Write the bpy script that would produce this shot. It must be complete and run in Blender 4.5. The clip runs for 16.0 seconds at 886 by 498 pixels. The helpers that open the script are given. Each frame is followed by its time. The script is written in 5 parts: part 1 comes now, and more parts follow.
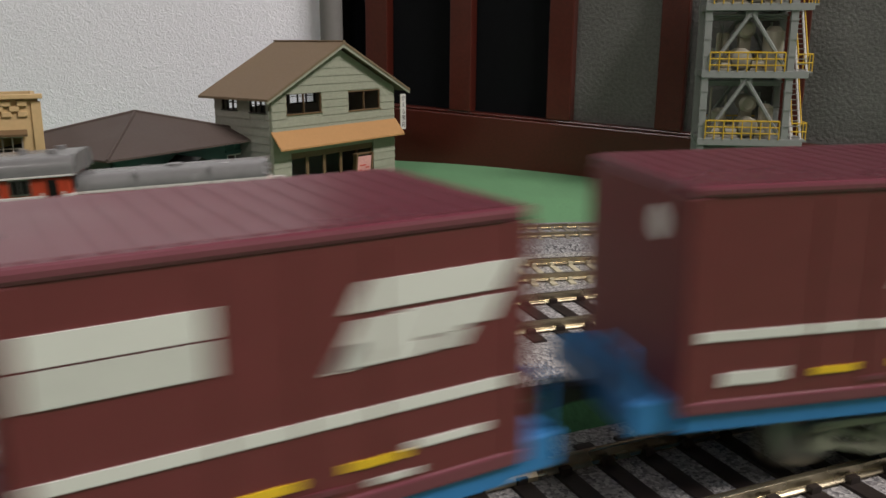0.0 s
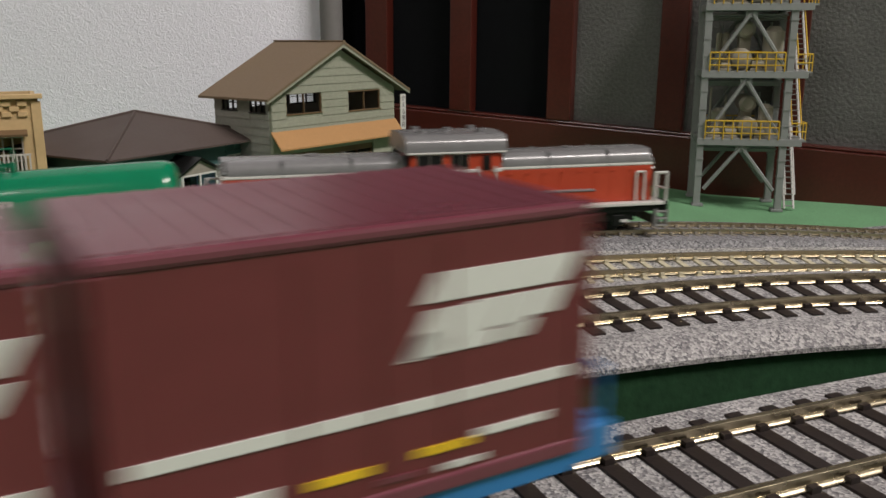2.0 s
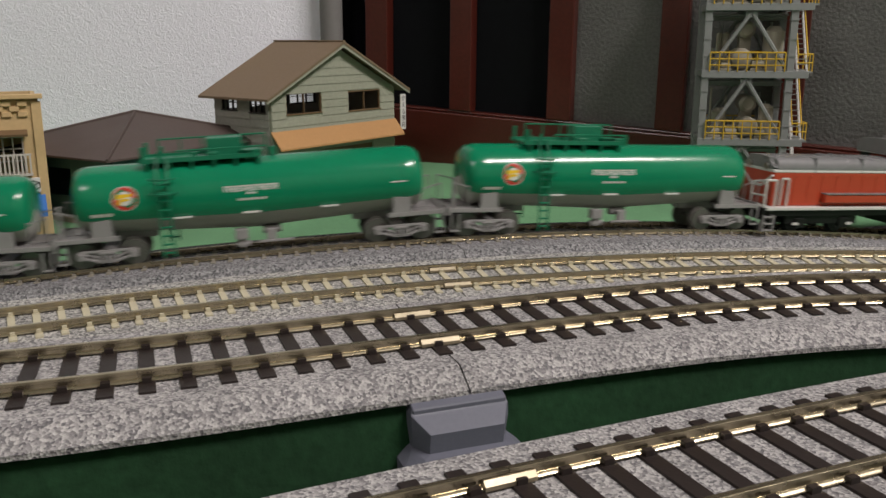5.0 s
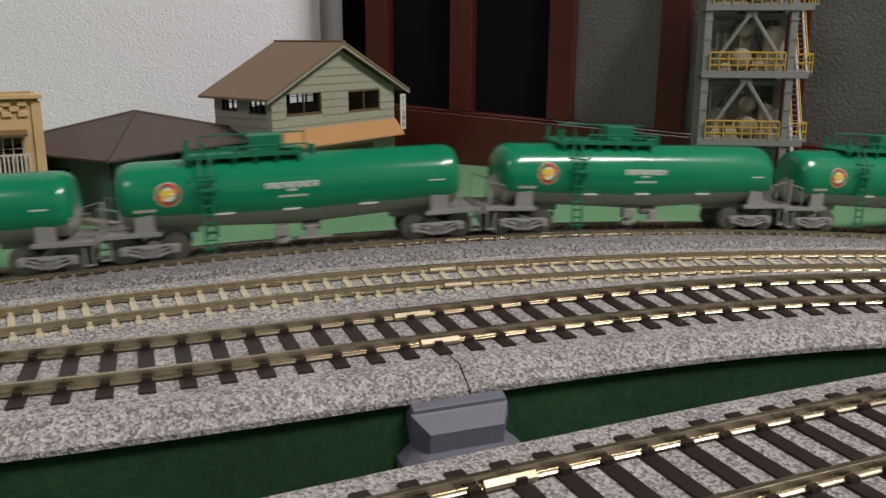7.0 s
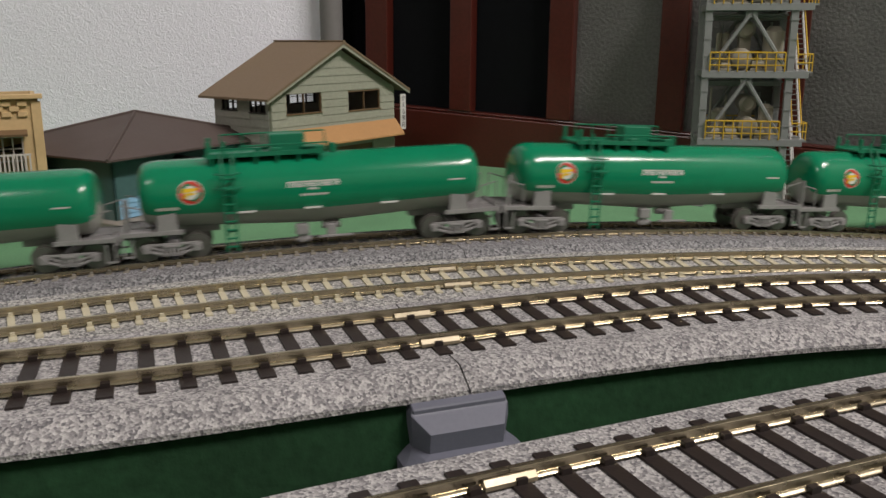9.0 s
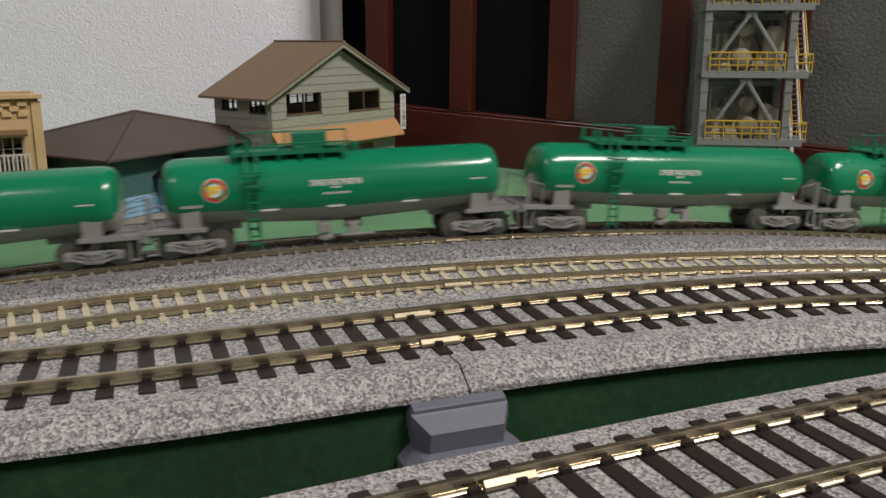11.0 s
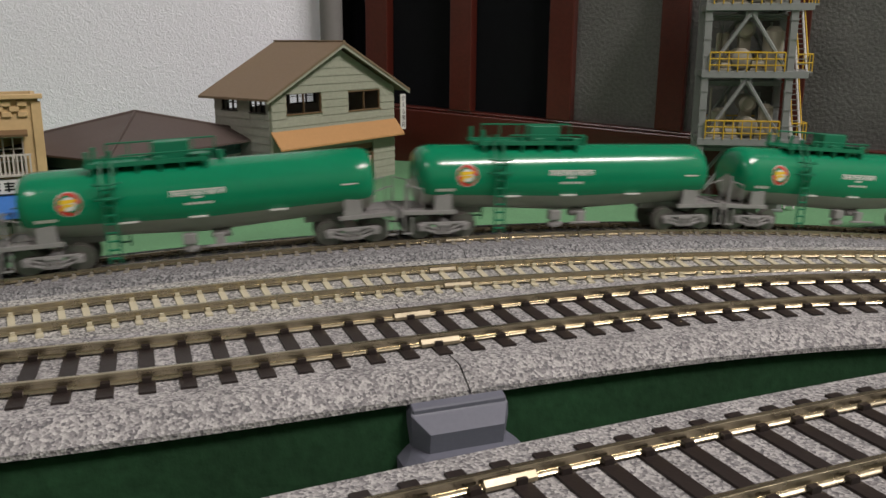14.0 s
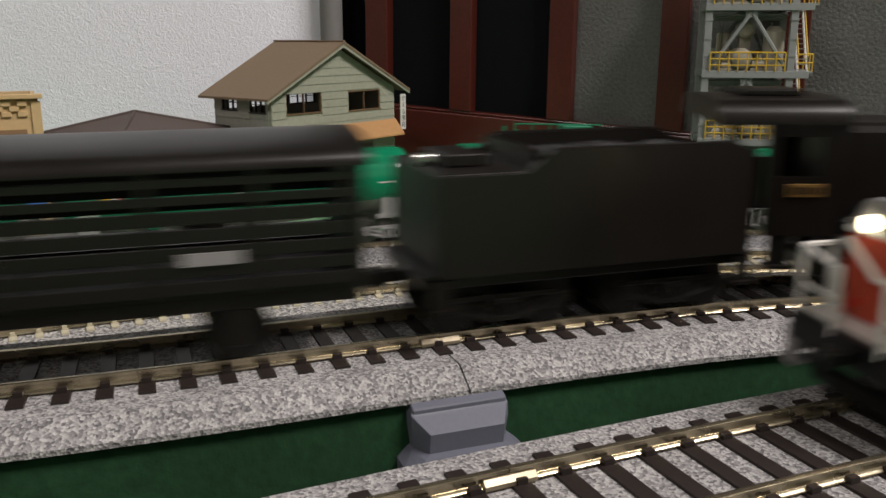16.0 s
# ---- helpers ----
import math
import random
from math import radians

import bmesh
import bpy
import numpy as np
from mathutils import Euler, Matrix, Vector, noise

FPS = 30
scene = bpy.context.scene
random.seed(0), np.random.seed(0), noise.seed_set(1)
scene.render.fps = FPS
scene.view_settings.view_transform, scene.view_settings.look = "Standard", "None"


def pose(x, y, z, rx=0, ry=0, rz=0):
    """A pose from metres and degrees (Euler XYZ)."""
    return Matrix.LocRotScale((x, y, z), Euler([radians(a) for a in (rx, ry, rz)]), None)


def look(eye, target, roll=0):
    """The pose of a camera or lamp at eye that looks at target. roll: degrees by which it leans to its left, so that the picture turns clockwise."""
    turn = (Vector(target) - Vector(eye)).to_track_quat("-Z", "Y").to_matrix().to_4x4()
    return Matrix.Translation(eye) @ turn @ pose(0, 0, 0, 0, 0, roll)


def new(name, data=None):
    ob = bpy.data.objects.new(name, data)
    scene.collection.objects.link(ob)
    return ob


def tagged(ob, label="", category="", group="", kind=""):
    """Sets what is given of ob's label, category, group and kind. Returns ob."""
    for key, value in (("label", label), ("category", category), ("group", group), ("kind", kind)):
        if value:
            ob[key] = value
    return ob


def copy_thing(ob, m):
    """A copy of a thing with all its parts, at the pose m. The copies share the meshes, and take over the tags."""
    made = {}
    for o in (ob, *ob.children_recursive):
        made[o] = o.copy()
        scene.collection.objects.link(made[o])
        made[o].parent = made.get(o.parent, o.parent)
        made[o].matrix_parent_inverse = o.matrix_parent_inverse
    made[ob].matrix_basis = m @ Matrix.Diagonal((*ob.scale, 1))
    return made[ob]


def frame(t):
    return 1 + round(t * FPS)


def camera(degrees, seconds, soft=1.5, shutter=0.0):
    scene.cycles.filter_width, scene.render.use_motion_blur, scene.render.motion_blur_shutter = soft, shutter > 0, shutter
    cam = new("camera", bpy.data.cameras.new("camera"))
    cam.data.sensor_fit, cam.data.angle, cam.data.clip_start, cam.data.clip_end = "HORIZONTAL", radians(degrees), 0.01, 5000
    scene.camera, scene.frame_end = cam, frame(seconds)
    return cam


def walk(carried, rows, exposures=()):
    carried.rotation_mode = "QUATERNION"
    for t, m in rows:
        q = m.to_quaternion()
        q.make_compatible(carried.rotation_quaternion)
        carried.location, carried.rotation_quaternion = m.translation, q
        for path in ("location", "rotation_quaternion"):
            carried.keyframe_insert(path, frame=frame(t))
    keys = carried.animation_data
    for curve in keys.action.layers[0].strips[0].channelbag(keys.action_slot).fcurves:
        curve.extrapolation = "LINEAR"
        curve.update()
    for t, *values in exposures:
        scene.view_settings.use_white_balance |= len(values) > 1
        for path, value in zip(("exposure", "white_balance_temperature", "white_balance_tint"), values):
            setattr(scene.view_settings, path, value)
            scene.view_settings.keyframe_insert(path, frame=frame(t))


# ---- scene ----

# Model railway (1:80, 16.5 mm gauge). Lengths below are in millimetres; MM turns them into metres.
MM = 0.001
cam = camera(54.0, 16.0, 1.5, 0.85)
CAM = pose(0, 0, 0.085016, 76.195, 0, 0)
walk(cam, [(0.0, CAM), (16.0, CAM)], [(0.0, 0.0), (14.2, 0.0), (15.0, 0.08), (16.0, 0.1)])

# ---- light: a ceiling lamp, an added fill and a dim room ----
world = bpy.data.worlds.new("room_air")
world.use_nodes = True
world.node_tree.nodes["Background"].inputs[0].default_value = (1.0, 0.95, 0.9, 1)
world.node_tree.nodes["Background"].inputs[1].default_value = 0.02
scene.world = world


def lamp(name, eye, target, size, power, colour, depth=None):
    data = bpy.data.lights.new(name, "AREA")
    data.shape, data.size, data.size_y, data.energy, data.color = "RECTANGLE", size, depth or size, power, colour
    ob = new(name, data)
    ob.matrix_world = look(eye, target)
    return ob


lamp("ceiling_lamp_light", (0.98, -0.20, 1.42), (0.45, 0.15, 0), 0.85, 37.0, (1.0, 0.92, 0.885), 0.22)
# added fill with no lamp of its own, brightens the left wall
lamp("ceiling_lamp_light", (-0.85, -0.75, 1.42), (-0.3, 0.3, 0), 0.5, 11.0, (1.0, 0.92, 0.885))

# ---- materials ----


def material(name, colour, rough=0.5, metal=0.0, grain=0.0, vary=0.15, bump=0.0, stain=40.0, kind="noise", second=None, coat=0.0, spec=0.5):
    """grain and stain: size in mm of the fine and the broad variation."""
    m = bpy.data.materials.new(name)
    m.use_nodes = True
    nt = m.node_tree
    n, l = nt.nodes, nt.links
    b = n["Principled BSDF"]
    b.inputs["Roughness"].default_value = rough
    b.inputs["Metallic"].default_value = metal
    b.inputs["Coat Weight"].default_value = coat
    b.inputs["Specular IOR Level"].default_value = spec
    base = (*colour, 1)
    b.inputs["Base Color"].default_value = base
    if not grain:
        return m
    tc = n.new("ShaderNodeTexCoord")
    if kind == "cells":
        fine = n.new("ShaderNodeTexVoronoi")
        fine.inputs["Scale"].default_value = 1000 / grain
        value, height = fine.outputs["Color"], fine.outputs["Distance"]
    else:
        fine = n.new("ShaderNodeTexNoise")
        fine.inputs["Scale"].default_value = 1000 / grain
        fine.inputs["Detail"].default_value = 4
        fine.inputs["Distortion"].default_value = 1.6 if kind == "strokes" else 0.0
        value, height = fine.outputs["Fac"], fine.outputs["Fac"]
    l.new(tc.outputs["Object"], fine.inputs["Vector"])
    broad = n.new("ShaderNodeTexNoise")
    broad.inputs["Scale"].default_value = 1000 / stain
    broad.inputs["Detail"].default_value = 3
    l.new(tc.outputs["Object"], broad.inputs["Vector"])
    ramp = n.new("ShaderNodeMix")
    ramp.data_type = "RGBA"
    other = second or tuple(c * (1 - vary) for c in colour)
    ramp.inputs[6].default_value = (*other, 1)
    ramp.inputs[7].default_value = tuple(min(1, c * (1 + vary)) for c in colour) + (1,)
    if kind == "cells":
        sep = n.new("ShaderNodeSeparateColor")
        l.new(value, sep.inputs[0])
        l.new(sep.outputs[0], ramp.inputs[0])
    else:
        l.new(value, ramp.inputs[0])
    mix = n.new("ShaderNodeMix")
    mix.data_type, mix.blend_type = "RGBA", "MULTIPLY"
    mix.inputs[0].default_value = 1.0
    tone = n.new("ShaderNodeMapRange")
    tone.inputs[1].default_value, tone.inputs[2].default_value = 0.3, 0.7
    tone.inputs[3].default_value, tone.inputs[4].default_value = 1 - vary * 0.6, 1.0
    l.new(broad.outputs["Fac"], tone.inputs[0])
    l.new(ramp.outputs[2], mix.inputs[6])
    l.new(tone.outputs[0], mix.inputs[7])
    l.new(mix.outputs[2], b.inputs["Base Color"])
    rr = n.new("ShaderNodeMapRange")
    rr.inputs[1].default_value, rr.inputs[2].default_value = 0.3, 0.7
    rr.inputs[3].default_value, rr.inputs[4].default_value = max(0.02, rough - 0.07), min(1, rough + 0.07)
    l.new(broad.outputs["Fac"], rr.inputs[0])
    l.new(rr.outputs[0], b.inputs["Roughness"])
    if bump:
        bp = n.new("ShaderNodeBump")
        bp.inputs["Strength"].default_value = 1.0
        bp.inputs["Distance"].default_value = bump * MM
        l.new(height, bp.inputs["Height"])
        l.new(bp.outputs["Normal"], b.inputs["Normal"])
    return m


def glowing(name, colour, strength):
    m = material(name, colour, 0.3)
    b = m.node_tree.nodes["Principled BSDF"]
    b.inputs["Emission Color"].default_value = (*colour, 1)
    b.inputs["Emission Strength"].default_value = strength
    return m


def glass(name, tint, rough=0.05):
    m = material(name, tint, rough)
    b = m.node_tree.nodes["Principled BSDF"]
    b.inputs["Transmission Weight"].default_value = 1.0
    b.inputs["IOR"].default_value = 1.1
    return m


BALLAST = material("ballast_grey", (0.37, 0.36, 0.355), 0.9, 0, 0.5, 0.35, 0.2, 9, "cells", (0.12, 0.115, 0.125))
BALLAST_FINE = material("ballast_fine_grey", (0.46, 0.45, 0.425), 0.9, 0, 0.62, 0.3, 0.4, 15, "cells", (0.07, 0.07, 0.075))
BALLAST_BACK = material("ballast_dark_grey", (0.29, 0.285, 0.295), 0.9, 0, 0.75, 0.3, 0.4, 15, "cells", (0.06, 0.06, 0.066))
RAIL = material("rail_nickel_bronze", (0.47, 0.41, 0.29), 0.27, 0.9, 1.5, 0.2, 0.01, 20)
JOINER = material("rail_joiner_bronze", (0.36, 0.31, 0.22), 0.5, 0.8, 1.5, 0.2, 0.01, 10)
SLEEPER_BROWN = material("sleeper_brown_plastic", (0.019, 0.0125, 0.011), 0.5, 0, 0.6, 0.3, 0.04, 15)
SLEEPER_CREAM = material("sleeper_concrete", (0.50, 0.46, 0.33), 0.7, 0, 0.6, 0.15, 0.03, 15)
SLEEPER_GREY = material("sleeper_weathered", (0.25, 0.23, 0.19), 0.7, 0, 0.6, 0.2, 0.03, 15)
FELT = material("green_table_paper", (0.13, 0.30, 0.15), 0.85, 0, 1.1, 0.35, 0.12, 60)
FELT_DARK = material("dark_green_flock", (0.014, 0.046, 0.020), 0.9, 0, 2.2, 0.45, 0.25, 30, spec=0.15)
PIER = material("pier_grey_plastic", (0.115, 0.12, 0.155), 0.55, 0, 0.8, 0.1, 0.01, 20)
WALLPAPER = material("embossed_wallpaper", (0.845, 0.855, 0.935), 0.6, 0, 3.8, 0.05, 1.0, 90, "strokes")
PLASTER = material("room_paint", (0.36, 0.33, 0.30), 0.85, 0, 6, 0.06, 0.2, 200)
TRIM_GREY = material("trim_grey_paint", (0.17, 0.165, 0.16), 0.7, 0, 4, 0.1, 0.1, 60)
MAHOGANY = material("mahogany_lacquer", (0.075, 0.014, 0.009), 0.33, 0, 2.0, 0.35, 0.02, 60, coat=0.15, spec=0.45)
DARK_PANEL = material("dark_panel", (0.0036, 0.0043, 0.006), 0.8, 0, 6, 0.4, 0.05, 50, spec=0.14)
GREY_PANEL = material("pressed_grey_panel", (0.128, 0.128, 0.123), 0.7, 0, 2.3, 0.45, 0.9, 50)
TANK_GREEN = material("tank_green_paint", (0.005, 0.20, 0.095), 0.19, 0, 6, 0.08, 0.0, 50)
PART_GREEN = material("fitting_green_paint", (0.006, 0.16, 0.08), 0.45, 0, 4, 0.1, 0.0, 30)
TANK_GREY = material("tank_grey_paint", (0.32, 0.31, 0.285), 0.4, 0, 6, 0.1, 0.0, 50)
BOGIE_GREY = material("bogie_grey_plastic", (0.26, 0.25, 0.25), 0.45, 0, 2, 0.15, 0.02, 20)
BOGIE_OLIVE = material("bogie_dusty_olive", (0.22, 0.22, 0.17), 0.6, 0, 2, 0.2, 0.02, 20)
STEEL = material("wheel_steel", (0.42, 0.41, 0.39), 0.3, 1.0, 2, 0.15, 0.0, 10)
WHEEL = material("wheel_grey_metal", (0.17, 0.16, 0.15), 0.34, 0.55, 2, 0.2, 0.0, 10)
BLACK = material("black_plastic", (0.006, 0.006, 0.006), 0.45, 0, 3, 0.3, 0.01, 20, spec=0.3)
LOCO_BLACK = material("steam_loco_black", (0.0065, 0.0052, 0.0042), 0.38, 0, 3, 0.25, 0.01, 30, spec=0.36)
LOCO_ROOF = material("loco_roof_grey", (0.19, 0.19, 0.195), 0.26, 0, 4, 0.15, 0.0, 40)
LOCO_RED = material("loco_vermilion", (0.42, 0.052, 0.022), 0.4, 0, 4, 0.1, 0.0, 50)
WHITE = material("white_print", (0.66, 0.65, 0.63), 0.5, 0, 3, 0.06, 0.0, 20)
RAIL_WHITE = material("handrail_white", (0.58, 0.57, 0.55), 0.45, 0, 2, 0.08, 0.0, 20)
LOGO_RED = material("emblem_red", (0.5, 0.03, 0.02), 0.4, 0, 2, 0.05, 0, 9)
LOGO_YELLOW = material("emblem_yellow", (0.75, 0.48, 0.02), 0.4, 0, 2, 0.05, 0, 9)
CONTAINER = material("container_wine_red", (0.135, 0.024, 0.029), 0.42, 0, 4, 0.12, 0.0, 30)
CONTAINER_ROOF = material("container_roof_wine", (0.155, 0.040, 0.058), 0.32, 0, 4, 0.12, 0.0, 30)
WAGON_BLUE = material("wagon_blue", (0.03, 0.17, 0.42), 0.45, 0, 3, 0.12, 0.0, 30)
YELLOW = material("railing_yellow", (0.55, 0.36, 0.03), 0.5, 0, 3, 0.1, 0.0, 20)
BRASS = material("number_plate_brass", (0.26, 0.15, 0.04), 0.45, 0.3, 2, 0.2, 0, 9)
TYRE = material("driving_tyre_olive", (0.20, 0.19, 0.07), 0.35, 0.4, 2, 0.3, 0.0, 10)
ROD = material("rod_steel", (0.45, 0.40, 0.30), 0.35, 0.8, 2, 0.2, 0.0, 10)
COAL = material("coal", (0.012, 0.012, 0.013), 0.6, 0, 1.2, 0.5, 0.5, 10, "cells")
SIDING = material("siding_sage", (0.31, 0.32, 0.25), 0.75, 0, 2.5, 0.14, 0.03, 30)
SIDING_SIDE = material("siding_plain_grey", (0.30, 0.30, 0.265), 0.75, 0, 2.5, 0.14, 0.03, 30)
ROOF_BROWN = material("roof_olive_brown", (0.19, 0.135, 0.085), 0.75, 0, 1.5, 0.12, 0.05, 40)
ROOF_DARK = material("roof_umber", (0.085, 0.062, 0.055), 0.7, 0, 1.5, 0.15, 0.05, 40)
AWNING = material("awning_tan", (0.46, 0.25, 0.10), 0.7, 0, 2, 0.08, 0.02, 30)
WOOD = material("window_wood", (0.16, 0.10, 0.05), 0.6, 0, 1, 0.25, 0.02, 12)
DARK_FRAME = material("window_frame_dark", (0.02, 0.017, 0.015), 0.5, 0, 2, 0.2, 0, 10)
PANE = glass("window_pane", (0.95, 0.97, 0.97))
CARD = material("card_floor", (0.5, 0.47, 0.42), 0.8, 0, 4, 0.1, 0, 30)
STATION_TEAL = material("station_teal_wall", (0.055, 0.13, 0.125), 0.7, 0, 2.5, 0.15, 0.02, 25)
STATION_BLUE = material("station_blue_siding", (0.22, 0.42, 0.58), 0.7, 0, 2.5, 0.12, 0.02, 25)
CORK = material("cork_brown", (0.16, 0.10, 0.05), 0.85, 0, 1.2, 0.45, 0.2, 12, "cells")
STONE = material("plinth_stone", (0.3, 0.27, 0.23), 0.85, 0, 1.5, 0.2, 0.08, 20)
SHOP_CREAM = material("shop_cream_plaster", (0.56, 0.40, 0.20), 0.75, 0, 2, 0.12, 0.04, 25)
SHOP_BLUE = material("awning_blue", (0.04, 0.16, 0.48), 0.6, 0, 2, 0.1, 0.02, 20)
POSTER_RED = material("poster_red", (0.6, 0.06, 0.04), 0.6, 0, 2, 0.1, 0, 9)
POSTER_PINK = material("poster_pink", (0.75, 0.38, 0.36), 0.6, 0, 1.2, 0.25, 0, 6)
STEEL_GREY = material("plant_grey_steel", (0.23, 0.245, 0.24), 0.5, 0, 3, 0.12, 0.01, 25)
VESSEL = material("vessel_cream_grey", (0.33, 0.31, 0.25), 0.45, 0, 3, 0.15, 0.0, 20)
HEADLIGHT = glowing("headlight_lit", (1.0, 0.85, 0.55), 7.0)

# ---- mesh helpers (millimetres) ----


def box(bm, c, d, rz=0.0, ry=0.0, bevel=0.0, rx=0.0):
    m = Matrix.Translation(c) @ Euler((rx, ry, rz)).to_matrix().to_4x4() @ Matrix.Diagonal((*d, 1))
    r = bmesh.ops.create_cube(bm, size=1, matrix=m)
    if bevel:
        edges = {e for v in r["verts"] for e in v.link_edges}
        bmesh.ops.bevel(bm, geom=list(edges), offset=bevel, segments=2, affect="EDGES", profile=0.5)
    return bm


def rod(bm, a, b, r, seg=8, r2=None):
    a, b = Vector(a), Vector(b)
    d = b - a
    m = Matrix.Translation((a + b) / 2) @ d.to_track_quat("Z", "Y").to_matrix().to_4x4()
    bmesh.ops.create_cone(bm, cap_ends=True, segments=seg, radius1=r, radius2=r if r2 is None else r2, depth=d.length, matrix=m)
    return bm


def prism(bm, pts, y0, y1, plane="xz"):
    """Extrude a polygon of (a, b) from y0 to y1 along the remaining axis."""
    def at(a, b, c):
        return {"xz": (a, c, b), "yz": (c, a, b), "xy": (a, b, c)}[plane]
    lo = [bm.verts.new(at(a, b, y0)) for a, b in pts]
    hi = [bm.verts.new(at(a, b, y1)) for a, b in pts]
    n = len(pts)
    bm.faces.new(lo)
    bm.faces.new(hi[::-1])
    for i in range(n):
        bm.faces.new((lo[i], hi[i], hi[(i + 1) % n], lo[(i + 1) % n]))
    return bm


def part(name, bm, mat, parent=None, label="", smooth=False, at=None):
    bmesh.ops.recalc_face_normals(bm, faces=bm.faces)
    bm.transform(Matrix.Scale(MM, 4))
    me = bpy.data.meshes.new(name)
    bm.to_mesh(me)
    bm.free()
    me.materials.append(mat)
    if smooth:
        me.shade_smooth()
        me.set_sharp_from_angle(angle=radians(38))
    ob = new(name, me)
    ob.parent = parent
    if at is not None:
        ob.matrix_basis = at
    if label:
        ob["label"] = label
    return ob


def empty(name, label, category, group="", kind="", m=None):
    ob = tagged(new(name), label, category, group, kind)
    ob.empty_display_size = 0.01
    if m is not None:
        ob.matrix_basis = m
    return ob


def place(x, y, z, deg=0.0):
    return pose(x * MM, y * MM, z * MM, 0, 0, deg)


# ---- track plan: y = a + b x + c x2 + d x3, then arcs; rail-top height and its linear and square terms ----
PLAN = {
    "front": ((94.968, 0.45, -0.385e-3, 0.0), -60, 80, 800, 520, 27.6, (0.0, 0.0)),
    "viaduct": ((172.0, 0.368, -0.389e-3, -0.726e-5), -105, 120, 900, 700, 28.15, (0.0, 0.0)),
    "middle": ((252.882, 0.269, -1.054e-3, 0.048e-5), -200, 190, 600, 400, 15.8, (0.0, 0.0)),
    "back": ((393.88, 0.2745, 0.248e-3, -1.9e-7), -230, 250, 620, 520, -4.06, (-0.0040, -2.724e-4)),
}


def plan_path(key, left, right):
    (a, b, c, d), x0, x1, rl, rr, z, grade = PLAN[key]
    xs = np.linspace(x0, x1, 400)
    rows = [(x, a + b * x + c * x * x + d * x ** 3, math.atan(b + 2 * c * x + 3 * d * x * x)) for x in xs]
    x, y, t = rows[0]
    head = []
    for _ in range(int(left / 2)):
        x, y, t = x - math.cos(t) * 2, y - math.sin(t) * 2, t + 2 / rl
        head.append((x, y, t))
    x, y, t = rows[-1]
    for _ in range(int(right / 2)):
        x, y, t = x + math.cos(t) * 2, y + math.sin(t) * 2, t - 2 / rr
        rows.append((x, y, t))
    p = np.array(head[::-1] + rows)
    s = np.concatenate([[0], np.cumsum(np.hypot(np.diff(p[:, 0]), np.diff(p[:, 1])))])
    i = int(np.argmin(np.abs(p[:, 0]) + (np.abs(p[:, 2]) > 1.2) * 1e4))
    s = s - s[i]
    xx = np.clip(p[:, 0], -200, 250)
    zz = z + grade[0] * xx + grade[1] * xx ** 2
    return s, p[:, 0], p[:, 1], p[:, 2], zz


PATHS = {"front": plan_path("front", 900, 800), "viaduct": plan_path("viaduct", 1000, 500),
         "middle": plan_path("middle", 500, 400), "back": plan_path("back", 1800, 900)}


def on_track(key, s):
    S, X, Y, T, Z = PATHS[key]
    return [float(np.interp(s, S, v)) for v in (X, Y, Z, T)]


def ride(key, s, half):
    """Pose of a vehicle whose bogies stand half its wheelbase before and behind s."""
    x0, y0, z0, _ = on_track(key, s - half)
    x1, y1, z1, _ = on_track(key, s + half)
    d = Vector((x1 - x0, y1 - y0, z1 - z0))
    return Matrix.Translation(Vector(((x0 + x1) / 2, (y0 + y1) / 2, (z0 + z1) / 2)) * MM) @ Euler((0, -math.atan2(d.z, math.hypot(d.x, d.y)), math.atan2(d.y, d.x))).to_matrix().to_4x4()


def sweep(key, profile, s0, s1, step, closed=True):
    """A profile of (offset to the far side, height over rail top) along a track."""
    bm = bmesh.new()
    rings = []
    for s in np.linspace(s0, s1, max(2, int(round((s1 - s0) / step)) + 1)):
        x, y, z, t = on_track(key, s)
        rings.append([bm.verts.new((x - math.sin(t) * o, y + math.cos(t) * o, z + h)) for o, h in profile])
    n = len(profile)
    for a, b in zip(rings, rings[1:]):
        for i in range(n if closed else n - 1):
            bm.faces.new((a[i], a[(i + 1) % n], b[(i + 1) % n], b[i]))
    if closed:
        bm.faces.new(rings[0])
        bm.faces.new(rings[-1][::-1])
    return bm


def rail_profile(o):
    pts = [(-1.0, -2.1), (1.0, -2.1), (1.0, -1.9), (0.72, -1.62), (0.3, -1.5), (0.3, -0.75), (0.55, -0.6), (0.55, -0.08), (0.42, 0), (-0.42, 0), (-0.55, -0.08), (-0.55, -0.6), (-0.3, -0.75), (-0.3, -1.5), (-0.72, -1.62), (-1.0, -1.9)]
    return [(o + a, b) for a, b in pts]


def sleeper_mesh(name, length, width, mat, clips):
    bm = bmesh.new()
    w, l = width / 2, length / 2
    prism(bm, [(-w, -3.6), (w, -3.6), (w * 0.86, -2.12), (-w * 0.86, -2.12)], -l, l, "xz")
    for side in (-1, 1):
        for o in ((7.4, 10.1) if clips else (7.5, 10.0)):
            box(bm, (0, side * o, -1.75), (width * (0.55 if clips else 0.5), 1.1, 1.1))
    bmesh.ops.recalc_face_normals(bm, faces=bm.faces)
    bm.transform(Matrix.Scale(MM, 4))
    me = bpy.data.meshes.new(name)
    bm.to_mesh(me)
    bm.free()
    me.materials.append(mat)
    return me


